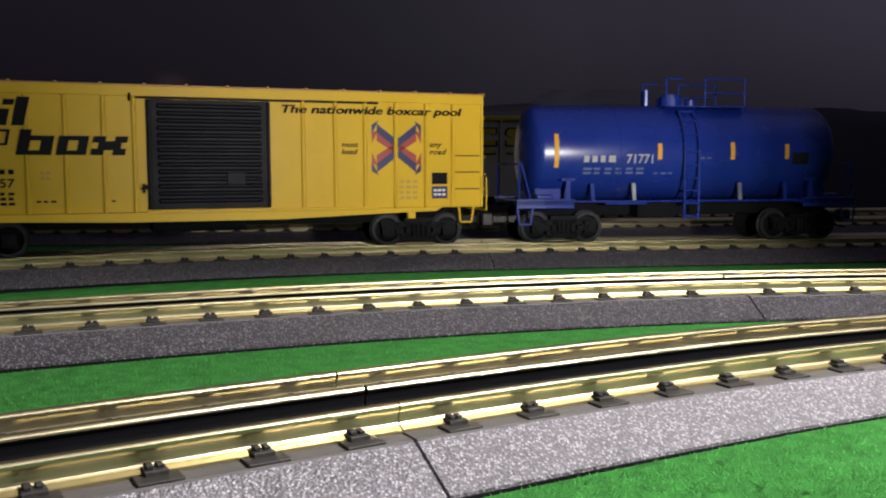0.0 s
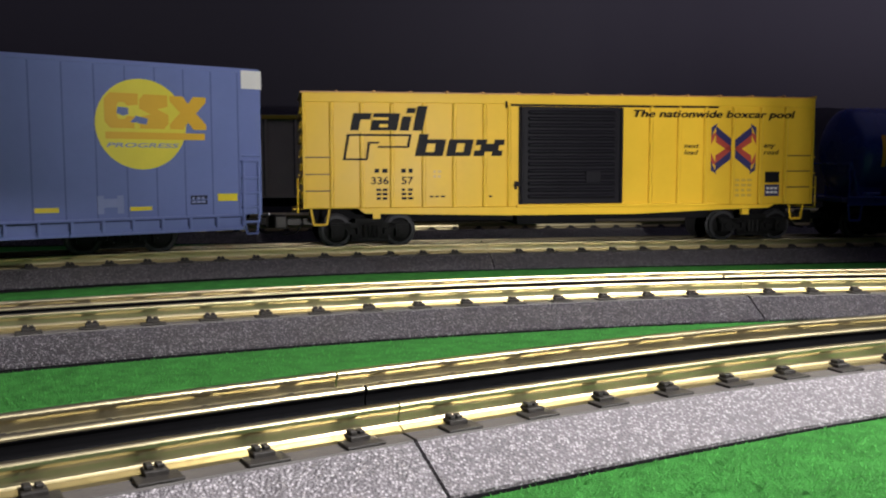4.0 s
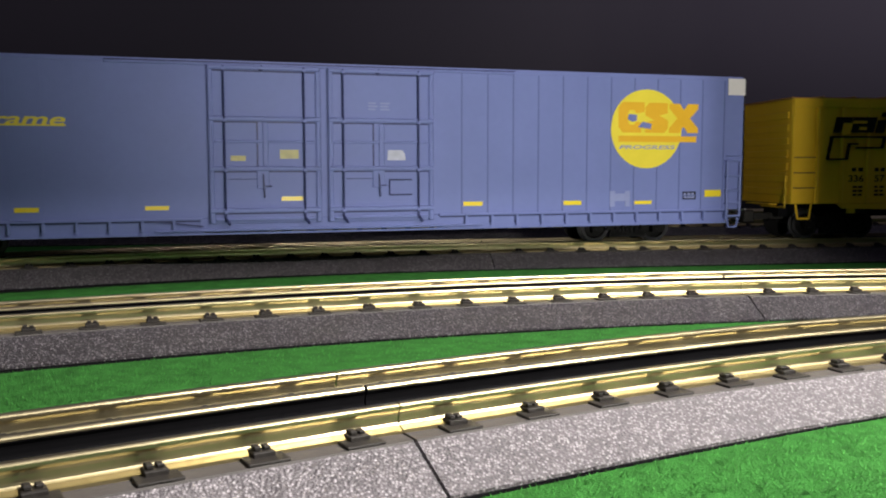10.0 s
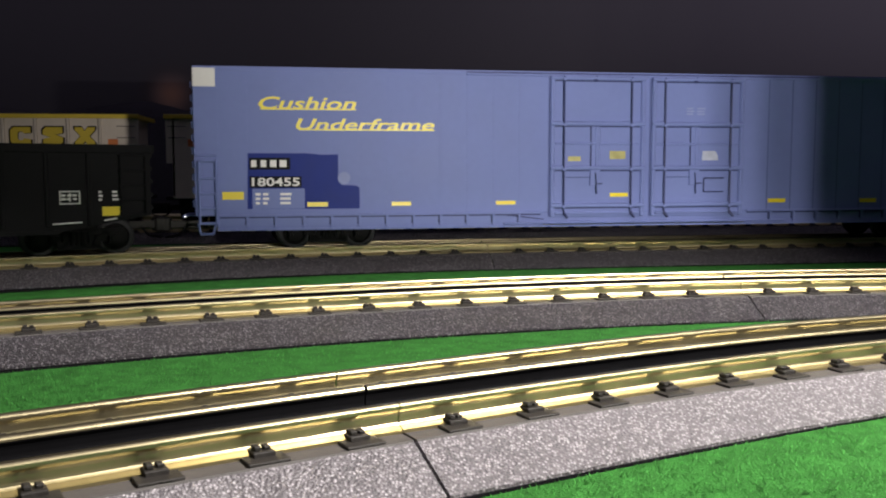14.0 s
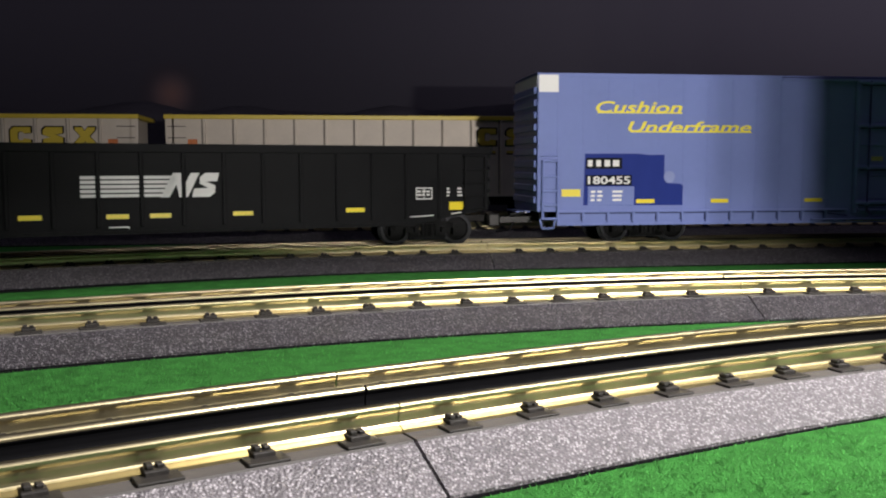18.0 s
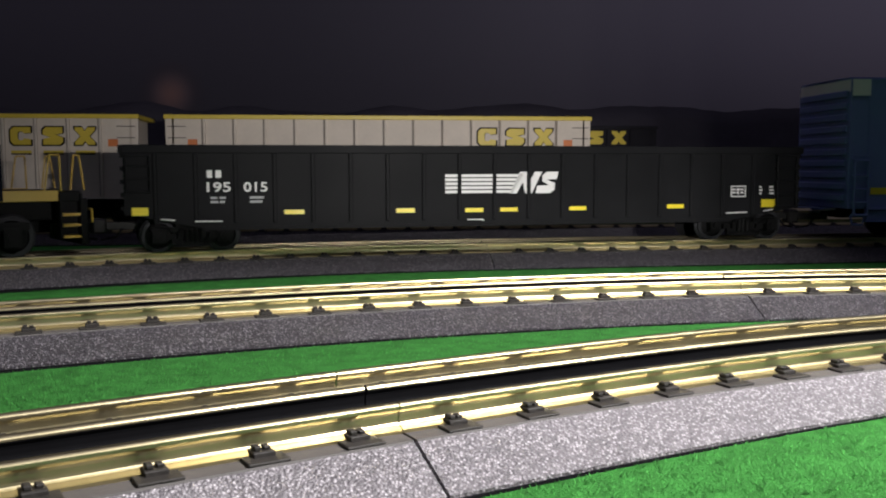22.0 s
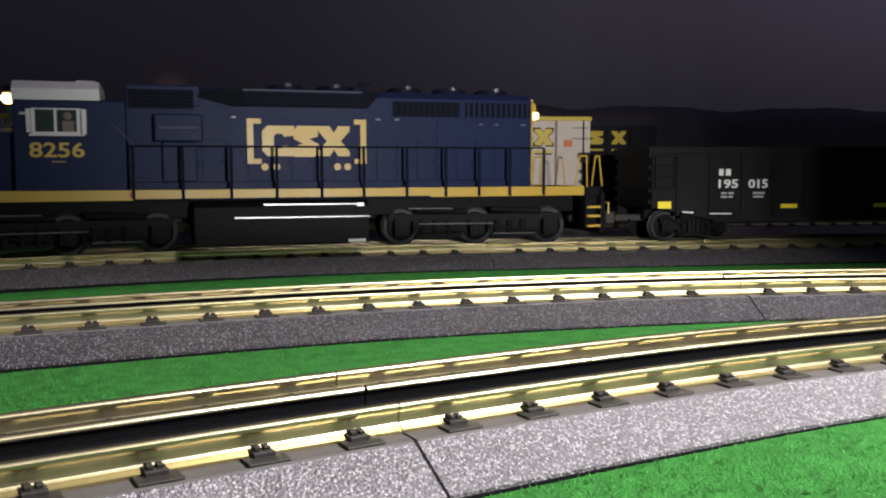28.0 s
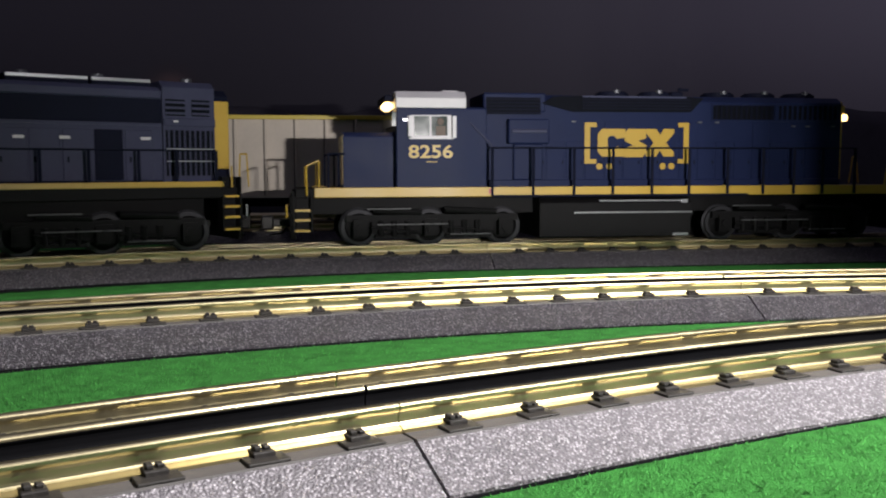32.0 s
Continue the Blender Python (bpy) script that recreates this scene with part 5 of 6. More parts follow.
def navy_engine():
    car = thing("locomotive", Matrix.Identity(4), "navy blue diesel locomotive with gold stripe and white cab roof", "locomotive", "train cars")
    CARS["engine"] = car
    W = 0.0215
    part("frame", B((-0.1950, 0.1950, -0.0300, 0.0300, 0.0285, 0.0340), (-0.185, 0.185, -0.012, 0.012, 0.0180, 0.0285), bevel=0.0004), M_TRUCK, car)
    for s in (-1, 1):
        y = s * 0.0325
        part("sill_stripe", B((-0.1840, 0.1825, *sorted((y, y - s * 0.003)), 0.0288, 0.0345), bevel=0.0003), M_GOLD, car, "gold painted side sill")
        # shadow along the sill's lower edge, painted as a dark strip
        part("sill_shadow", B((-0.0800, 0.083, *sorted((y + s * 0.0002, y - s * 0.002)), 0.0284, 0.0297)), M_LOCODK, car)
    hood = part("long_hood", hood_shape(-0.0830, 0.1515, W, 0.0340, 0.0898), M_LOCO, car, "navy blue long hood")
    part("hood_end", B((0.1515, 0.1535, -W + 0.0015, W - 0.0015, 0.0360, 0.0875), bevel=0.0006), M_GOLD, car, "gold painted hood end")
    part("hood_upper", B((-0.0830, -0.0445, -W - 0.0006, W + 0.0006, 0.0790, 0.0905), bevel=0.0008), M_LOCO, car)
    for s in (-1, 1):
        y = s * W
        louvres("intake_grille", car, -0.0815, -0.0480, 0.0778, 0.0878, y + s * 0.0006, 5, M_LOCODK, False, s)
        bm = plate(0, [(-0.0470, 0.0845), (-0.0278, 0.0795), (0.0482, 0.0798), (0.0565, 0.0885), (0.0440, 0.0893), (-0.0219, 0.0893), (-0.040, 0.0885)], 0.0016)
        d = part("dynamic_brake_grille", bm, M_GRILLE, car, "dark dynamic brake intake")
        d.matrix_basis = pose(0, y, 0) if s < 0 else pose(0, y + 0.0016, 0)
        for k in range(4):
            z = 0.0815 + k * 0.0018
            part("grille_slat", B((-0.022, 0.048, *sorted((y + s * 0.0016, y + s * 0.0021)), z, z + 0.0006)), M_LOCODK, car)
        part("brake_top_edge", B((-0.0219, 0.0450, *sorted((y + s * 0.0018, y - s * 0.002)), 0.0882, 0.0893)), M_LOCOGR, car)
        part("blower_housing", B((-0.0690, -0.0437, *sorted((y, y + s * 0.0065)), 0.0600, 0.0748), bevel=0.0008), M_LOCO, car, "navy blower housing")
        part("blower_duct", B((-0.0650, -0.0470, *sorted((y, y + s * 0.0030)), 0.0385, 0.0600), bevel=0.0006), M_LOCO, car)
        # bright highlight on the housing, built as a paler strip
        part("blower_highlight", B((-0.0672, -0.0452, *sorted((y + s * 0.0040, y + s * 0.0070)), 0.0660, 0.0690), bevel=0.0008), M_LOCOGR, car, "paler strip painted in as the housing's highlight")
        louvres("radiator_grille", car, 0.0638, 0.1045, 0.0756, 0.0843, y, 12, M_LOCODK, True, s)
        louvres("radiator_grille", car, 0.1084, 0.1502, 0.0758, 0.0845, y, 12, M_LOCO, True, s)
        part("radiator_frame", B((0.0625, 0.1512, *sorted((y, y + s * 0.0008)), 0.0846, 0.0853), (0.0625, 0.1512, *sorted((y, y + s * 0.0008)), 0.0745, 0.0752), (0.0625, 0.0634, *sorted((y, y + s * 0.0008)), 0.0752, 0.0846), (0.1054, 0.1074, *sorted((y, y + s * 0.0008)), 0.0752, 0.0846)), M_LOCO, car)
        for k in range(17):
            x = -0.0560 + k * 0.0122
            if x + 0.011 < 0.15:
                dr = part("hood_door", B((x, x + 0.0112, *sorted((y, y + s * 0.0006)), 0.0375, 0.0615 if k % 4 else 0.0735), bevel=0.0002), M_LOCO, car)
                part("door_latch", B((x + 0.0095, x + 0.0104, *sorted((y + s * 0.0006, y + s * 0.0011)), 0.0480, 0.0500)), M_LOCODK, dr)
        for x in (-0.027, 0.0545, 0.0660, 0.118, 0.128, 0.1455):
            part("lift_lug", B((x - 0.0012, x + 0.0012, *sorted((y, y + s * 0.0016)), 0.0712 if x > 0.1 else 0.0732, 0.0720 if x > 0.1 else 0.0742)), M_CAPGREY, car)
        part("hood_base", B((-0.080, 0.150, *sorted((y, y + s * 0.0035)), 0.0340, 0.0385), bevel=0.0004), M_LOCO, car)
    for x in (0.0050, 0.0332, 0.0765, 0.1049, 0.1330):
        f = bmesh.new()
        disc(f, (x, 0, 0.0910), (0, 0, 1), 0.0105, 0.0030, 24)
        disc(f, (x, 0, 0.0930), (0, 0, 1), 0.0090, 0.0010, 24)
        fan = part("roof_fan", f, M_LOCODK, car, "round roof cooling fan")
        # grey disc on the near rim stands in for the fan's highlight
        c = bmesh.new()
        disc(c, (x, -0.0088, 0.0932), (0, 0, 1), 0.0022, 0.0020, 10)
        part("fan_glint", c, M_CAPGREY, fan)
    part("exhaust_stack", B((0.044, 0.052, -0.003, 0.003, 0.0895, 0.0940), bevel=0.0005), M_LOCODK, car)
    part("roof_horn", rods(((0.047, -0.006, 0.0950), (0.054, -0.006, 0.0950)), ((0.049, -0.004, 0.094), (0.049, -0.004, 0.0965)), r=0.0009), M_LOCODK, car)
    # cab
    part("cab", hood_shape(-0.1365, -0.0830, 0.0310, 0.0340, 0.0812, 0.001), M_LOCO, car, "navy blue cab")
    part("cab_roof", hood_shape(-0.1368, -0.0952, 0.0316, 0.0805, 0.0904, 0.0040), M_CABWHITE, car, "white cab roof")
    part("roof_hatch", B((-0.1075, -0.0975, -0.018, -0.002, 0.0902, 0.0918), bevel=0.0005), M_CABWHITE, car)
    for s in (-1, 1):
        y = s * 0.0310
        w = part("cab_window", B((-0.1280, -0.1040, *sorted((y, y + s * 0.0006)), 0.0632, 0.0764)), M_CABWHITE, car, "white framed cab window")
        for a, b in ((-0.1262, -0.1173), (-0.1160, -0.1066)):
            part("pane", B((a, b, *sorted((y + s * 0.0006, y + s * 0.0008)), 0.0645, 0.0757)), M_GLASS, w, "dark green glass")
        for xa, xb, za in ((-0.1300, -0.1282, 0.0640), (-0.1040, -0.1018, 0.0632)):
            part("wind_deflector", B((xa, xb, *sorted((y, y + s * 0.0040)), za, 0.0758)), M_CABWHITE, w)
        part("window_sill", B((-0.1290, -0.1030, *sorted((y, y + s * 0.0022)), 0.0624, 0.0634)), M_CABWHITE, w)
    part("side_mirror", B((-0.1330, -0.1302, -0.0345, -0.0335, 0.0728, 0.0742)), M_STEEL, car)
    # toy driver, flattened before the pane to suit the camera's view
    fg = bmesh.new()
    bmesh.ops.create_uvsphere(fg, u_segments=10, v_segments=8, radius=0.0021, matrix=Matrix.Translation((-0.1108, -0.0322, 0.0725)) @ Matrix.Diagonal((1, 0.25, 1, 1)))
    box(fg, -0.1133, -0.1078, -0.0322, -0.0319, 0.0646, 0.0700)
    part("cab_figure", fg, M_FIG, car, "plain toy figure, flattened in front of the glass")
    part("short_nose", hood_shape(-0.1670, -0.1365, W, 0.0340, 0.0668, 0.0025), M_LOCO, car, "navy blue short nose")
    part("nose_end", B((-0.1673, -0.1670, -W + 0.001, W - 0.001, 0.0360, 0.0650)), M_GOLD, car, "gold painted nose end")
    part("headlight", B((-0.1435, -0.1372, -0.0215, -0.008, 0.0795, 0.0845), bevel=0.0018), M_LIGHT, car, "glowing warm headlight")
    part("headlight_hood", B((-0.1425, -0.1368, -0.022, 0.022, 0.0848, 0.0885), bevel=0.0006), M_LOCODK, car)
    part("number_board", B((-0.1390, -0.1366, -0.030, 0.030, 0.0700, 0.0780)), M_GLASS, car)
    part("rear_light", B((0.1535, 0.1572, -0.0205, -0.0140, 0.0752, 0.0796), bevel=0.0010), M_LIGHT, car, "glowing warm rear light")
    part("rear_number_board", B((0.1530, 0.1552, -0.0200, -0.0080, 0.0800, 0.0850), bevel=0.0004), M_GOLD, car)
    part("grab_iron", rods(*[((0.1545, -0.016, z), (0.1545, -0.010, z)) for z in (0.042, 0.050, 0.058, 0.066, 0.074)], r=0.0005), M_GOLD, car)
    words("engine_number", "8256", M_GOLD, car, -0.1295, -0.1033, 0.0514, 0.0592, -0.0311, 0, "gold engine number")
    bars("stencilling", M_GOLD, car, -0.0311, -0.1189, -0.1121, 0.0488, 0.0498, 1, 4, 61)
    # emblem
    yl = -W - 0.0007
    for pts in (rect(-0.0199, -0.0165, 0.0482, 0.0732), rect(-0.0165, -0.0123, 0.0704, 0.0732), rect(-0.0165, -0.0123, 0.0482, 0.0510), rect(0.0442, 0.0476, 0.0482, 0.0734), rect(0.0406, 0.0442, 0.0706, 0.0734), rect(0.0406, 0.0442, 0.0482, 0.0510)):
        part("emblem_bracket", plate(yl, pts, 0.00015), M_GOLD, car)
    for pts in (emblem(0, -0.0116, 0.0178, 0.0525, 0.0694), emblem(1, 0.0058, 0.0140, 0.0521, 0.0695), emblem(2, 0.0196, 0.0182, 0.0525, 0.0695)):
        part("emblem_block", plate(yl, pts, 0.00015), M_GOLD, car, "gold emblem block")
    for x in (-0.0103, -0.0039, 0.0307, 0.0365):
        part("emblem_dot", plate(yl, [(x + 0.0020 * math.cos(k * math.pi / 7), 0.0465 + 0.0020 * math.sin(k * math.pi / 7)) for k in range(14)], 0.00015), M_GOLD, car)
    # walkway railings and ends
    for y in (-0.0331, 0.0331):
        handrail(car, (-0.0800, -0.0550, -0.0298, -0.0054, 0.0195, 0.0435, 0.0688, 0.0924, 0.1131, 0.1326, 0.1547), 0.0292, 0.0576, y, M_LOCODK)
        part("end_railing", rods(((-0.1815, y, 0.0344), (-0.1815, y, 0.0500)), ((-0.1815, y, 0.0500), (-0.1885, y, 0.0470)), ((-0.1885, y, 0.0470), (-0.1885, y, 0.0300)), r=0.0005), M_GOLD, car, "bent gold end railing")
        for x in (-0.1760, -0.1700):
            part("nose_post", rods(((x, y * 0.9, 0.0344), (x, y * 0.9, 0.0540)), r=0.0007), M_LOCODK, car)
        part("nose_rail", rods(((-0.1760, y * 0.9, 0.0540), (-0.1660, y * 0.75, 0.0540)), r=0.0006), M_LOCODK, car)
        part("end_railing", rods(((0.1755, y, 0.0344), (0.1785, y, 0.0529)), ((0.1785, y, 0.0529), (0.1834, y, 0.0529)), ((0.1834, y, 0.0529), (0.1838, y, 0.0340)), r=0.0005), M_GOLD, car, "bent gold end railing")
        part("end_railing", rods(((0.1905, y * 0.8, 0.0345), (0.1928, y * 0.8, 0.0529)), ((0.1928, y * 0.8, 0.0529), (0.1955, y * 0.8, 0.0529)), ((0.1955, y * 0.8, 0.0529), (0.1977, y * 0.8, 0.0343)), r=0.0005), M_GOLD, car, "bent gold end railing")
    part("cab_grab_rail", rods(((-0.0930, -0.0316, 0.0720), (-0.0800, -0.0316, 0.0590)), ((-0.0800, -0.0316, 0.0590), (-0.0800, -0.0316, 0.0350)), r=0.0005), M_LOCOGR, car)
    for x, s in ((-0.1910, -1), (0.1890, 1)):
        steps(car, x, s, (0.0215, 0.0159, 0.0098), M_GOLD)
        part("pilot", B((*sorted((s * 0.1945, s * 0.1985)), -0.030, 0.030, 0.0050, 0.0300), bevel=0.0006), M_TRUCK, car)
        part("uncoupling_rod", rods(((s * 0.2000, -0.031, 0.0240), (s * 0.2000, -0.031, 0.0170)), ((s * 0.2, -0.031, 0.0240), (s * 0.199, 0.0, 0.0240)), r=0.0006), M_GOLD, car)
        coupler(car, s * 0.199, 0.0130)
    part("fuel_tank", hood_shape(-0.0497, 0.0474, 0.0285, 0.0035, 0.0275, 0.003), M_TRUCK, car, "black fuel tank")
    part("tank_pipe", rods(((-0.0123, -0.0292, 0.0257), (0.0428, -0.0292, 0.0255)), ((-0.0282, -0.0296, 0.0186), (0.0474, -0.0296, 0.0184)), r=0.0006), M_STEEL, car, "silver tank pipe")
    part("tank_cap", B((0.040, 0.044, -0.0305, -0.0285, 0.0242, 0.0262), (0.035, 0.045, -0.0300, -0.028, 0.0040, 0.0055)), M_STEEL, car)
    part("fuel_filler", B((-0.0820, -0.0800, -0.0330, -0.0320, 0.0305, 0.0335)), M_RED, car, "small red emergency cut-off tab")
    truck(car, "engine", -0.1152, (-0.0437, -0.0012, 0.0446), 0.0106, True)
    truck(car, "engine", 0.1183, (-0.0456, 0.0, 0.0456), 0.0106, True)


def slate_engine():
    """The second engine; its origin lies between its trucks."""
    car = thing("locomotive", Matrix.Identity(4), "slate blue diesel locomotive with flared radiator end", "locomotive", "train cars")
    CARS["second_engine"] = car
    W, D = 0.0212, 0.08
    part("frame", B((-0.2350, 0.2330, -0.0300, 0.0300, 0.0290, 0.0352), (-0.22, 0.22, -0.012, 0.012, 0.018, 0.029), bevel=0.0004), M_TRUCK, car)
    hood = part("long_hood", hood_shape(-0.1300, D + 0.1135, W, 0.0350, 0.0905), M_LOCOGR, car, "slate blue long hood")
    part("radiator_section", hood_shape(D + 0.1135, D + 0.1435, W + 0.0010, 0.0350, 0.0940), M_LOCOGR, car, "flared radiator section")
    part("radiator_cap", hood_shape(D + 0.1435, D + 0.1530, W - 0.0030, 0.0840, 0.0905), M_LOCODK, car)
    part("hood_end", B((D + 0.1435, D + 0.1532, -W + 0.002, W - 0.002, 0.0455, 0.0840), bevel=0.0006), M_GOLD, car, "gold painted hood end")
    part("hood_end_base", B((D + 0.1435, D + 0.1530, -W + 0.002, W - 0.002, 0.0350, 0.0455)), M_LOCODK, car)
    for s in (-1, 1):
        y = s * W
        part("sill_stripe", B((-0.2250, D + 0.1440, *sorted((s * 0.0325, s * 0.0295)), 0.0354, 0.0385), bevel=0.0003), M_GOLD, car, "narrow gold side sill")
        part("side_sill", B((-0.2250, D + 0.1440, *sorted((s * 0.0322, s * 0.0290)), 0.0300, 0.0354)), M_TRUCK, car)
        part("upper_band", B((-0.1250, D + 0.1130, *sorted((y, y + s * 0.0012)), 0.0705, 0.0835), bevel=0.0003), M_LOCODK, car, "dark navy upper band")
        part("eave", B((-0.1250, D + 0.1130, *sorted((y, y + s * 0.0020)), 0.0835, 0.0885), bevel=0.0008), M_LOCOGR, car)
        part("band_edge", B((-0.1250, D + 0.1130, *sorted((y, y + s * 0.0018)), 0.0690, 0.0702)), M_LOCOGR, car)
        for a, b in ((0.1151, 0.1261), (0.1300, 0.1403)):
            louvres("radiator_louvre", car, D + a, D + b, 0.0748, 0.0838, y + s * 0.0010, 3, M_LOCOGR, False, s)
        louvres("radiator_screen", car, D + 0.1150, D + 0.1420, 0.0417, 0.0668, y + s * 0.0010, 9, M_LOCOGR, True, s)
        part("screen_bar", B((D + 0.1150, D + 0.1420, *sorted((y + s * 0.0018, y + s * 0.0024)), 0.0560, 0.0568), (D + 0.1150, D + 0.1420, *sorted((y + s * 0.0018, y + s * 0.0024)), 0.0495, 0.0500)), M_STEEL, car)
        part("radiator_sill", B((D + 0.1135, D + 0.1435, *sorted((y, y + s * 0.0024)), 0.0690, 0.0735), bevel=0.0005), M_LOCOGR, car)
        for k in range(20):
            x = -0.115 + k * 0.0160
            if x + 0.015 < D + 0.112:
                dark = abs(x + 0.006 - (D + 0.085)) < 0.008
                dr = part("hood_door", B((x, x + 0.0148, *sorted((y, y + s * 0.0007)), 0.0395, 0.0665), bevel=0.0003), M_LOCODK if dark else M_LOCOGR, car)
                part("door_latch", B((x + 0.0020, x + 0.0030, *sorted((y + s * 0.0007, y + s * 0.0013)), 0.0490, 0.0520)), M_LOCODK, dr)
        part("hood_base", B((-0.12, D + 0.112, *sorted((y, y + s * 0.0040)), 0.0350, 0.0392), bevel=0.0004), M_LOCODK, car)
        for x in (0.040, 0.0622, 0.1040):
            part("data_plate", plate(s * (W + 0.0008), rect(D + x - 0.0026, D + x + 0.0026, 0.0612, 0.0628), 0.0003), M_CABWHITE, car)
        part("data_plate", plate(s * (W + 0.0026), rect(D + 0.1190, D + 0.1216, 0.0712, 0.0722), 0.0003), M_CABWHITE, car)
        y2 = s * 0.0315
        handrail(car, [D + x for x in (-0.19, -0.165, -0.14, -0.115, -0.09, -0.065, -0.04, -0.015, 0.0225, 0.0474, 0.0711, 0.0968, 0.1174, 0.1400)], 0.0385, 0.0556, y2, M_LOCODK)
        part("end_railing", rods(((D + 0.1490, y2, 0.0350), (D + 0.1490, y2, 0.0470)), ((D + 0.1560, y2 * 0.8, 0.0350), (D + 0.1570, y2 * 0.8, 0.0540)), ((D + 0.1570, y2 * 0.8, 0.0540), (D + 0.1610, y2 * 0.8, 0.0540)), ((D + 0.1610, y2 * 0.8, 0.0540), (D + 0.1620, y2 * 0.8, 0.0350)), r=0.0005), M_GOLD, car, "bent gold end railing")
    for a, b in ((-0.09, -0.055), (-0.05, -0.01), (0.0, 0.033), (0.036, 0.0770), (0.0780, 0.1100)):
        p = part("roof_panel", hood_shape(D + a, D + b - 0.0006, 0.0160, 0.0900, 0.0948, 0.002), M_LOCODK, car)
        part("roof_panel_edge", B((D + a, D + b - 0.0006, -0.0164, -0.0150, 0.0925, 0.0945), (D + a, D + b - 0.0006, 0.0150, 0.0164, 0.0925, 0.0945), bevel=0.0003), M_STEEL, p, "bright metal roof edge")
    for x in (-0.05, -0.01, 0.045, 0.0830, 0.1320):
        f = bmesh.new()
        disc(f, (D + x, -0.009, 0.0955), (0, 0, 1), 0.0030, 0.0020, 14)
        part("roof_cap", f, M_CAPGREY, car)
    part("cab", hood_shape(-0.1900, -0.1300, 0.0305, 0.0350, 0.0925, 0.004), M_LOCOGR, car, "slate blue cab")
    for s in (-1, 1):
        for a in (-0.178, -0.160):
            part("cab_window", B((a, a + 0.014, *sorted((s * 0.0305, s * 0.0309)), 0.068, 0.082)), M_GLASS, car)
    part("short_nose", hood_shape(-0.2250, -0.1900, 0.0200, 0.0350, 0.0680, 0.004), M_GOLD, car, "gold short nose")
    steps(car, D + 0.1485, 1, (0.0300, 0.0242, 0.0182, 0.0113), M_GOLD)
    steps(car, -0.2290, -1, (0.0300, 0.0242, 0.0182, 0.0113), M_GOLD)
    for x, s in ((D + 0.1560, 1), (-0.2360, -1)):
        part("pilot", B((*sorted((x, x - s * 0.003)), -0.030, 0.030, 0.0050, 0.0300), bevel=0.0006), M_TRUCK, car)
        coupler(car, x, 0.0130)
    part("pilot_lever", rods(((D + 0.158, -0.031, 0.0250), (D + 0.158, -0.031, 0.0190)), ((D + 0.158, -0.031, 0.0190), (D + 0.160, -0.024, 0.0170)), r=0.0006), M_STEEL, car)
    part("fuel_tank", hood_shape(-0.075, 0.080, 0.0285, 0.0035, 0.0290, 0.003), M_TRUCK, car, "black fuel tank")
    truck(car, "second_engine", D + 0.0858, (-0.0420, -0.0010, 0.0435), 0.0108, True)
    truck(car, "second_engine", -0.1650, (-0.0435, 0.0, 0.0435), 0.0108, True)


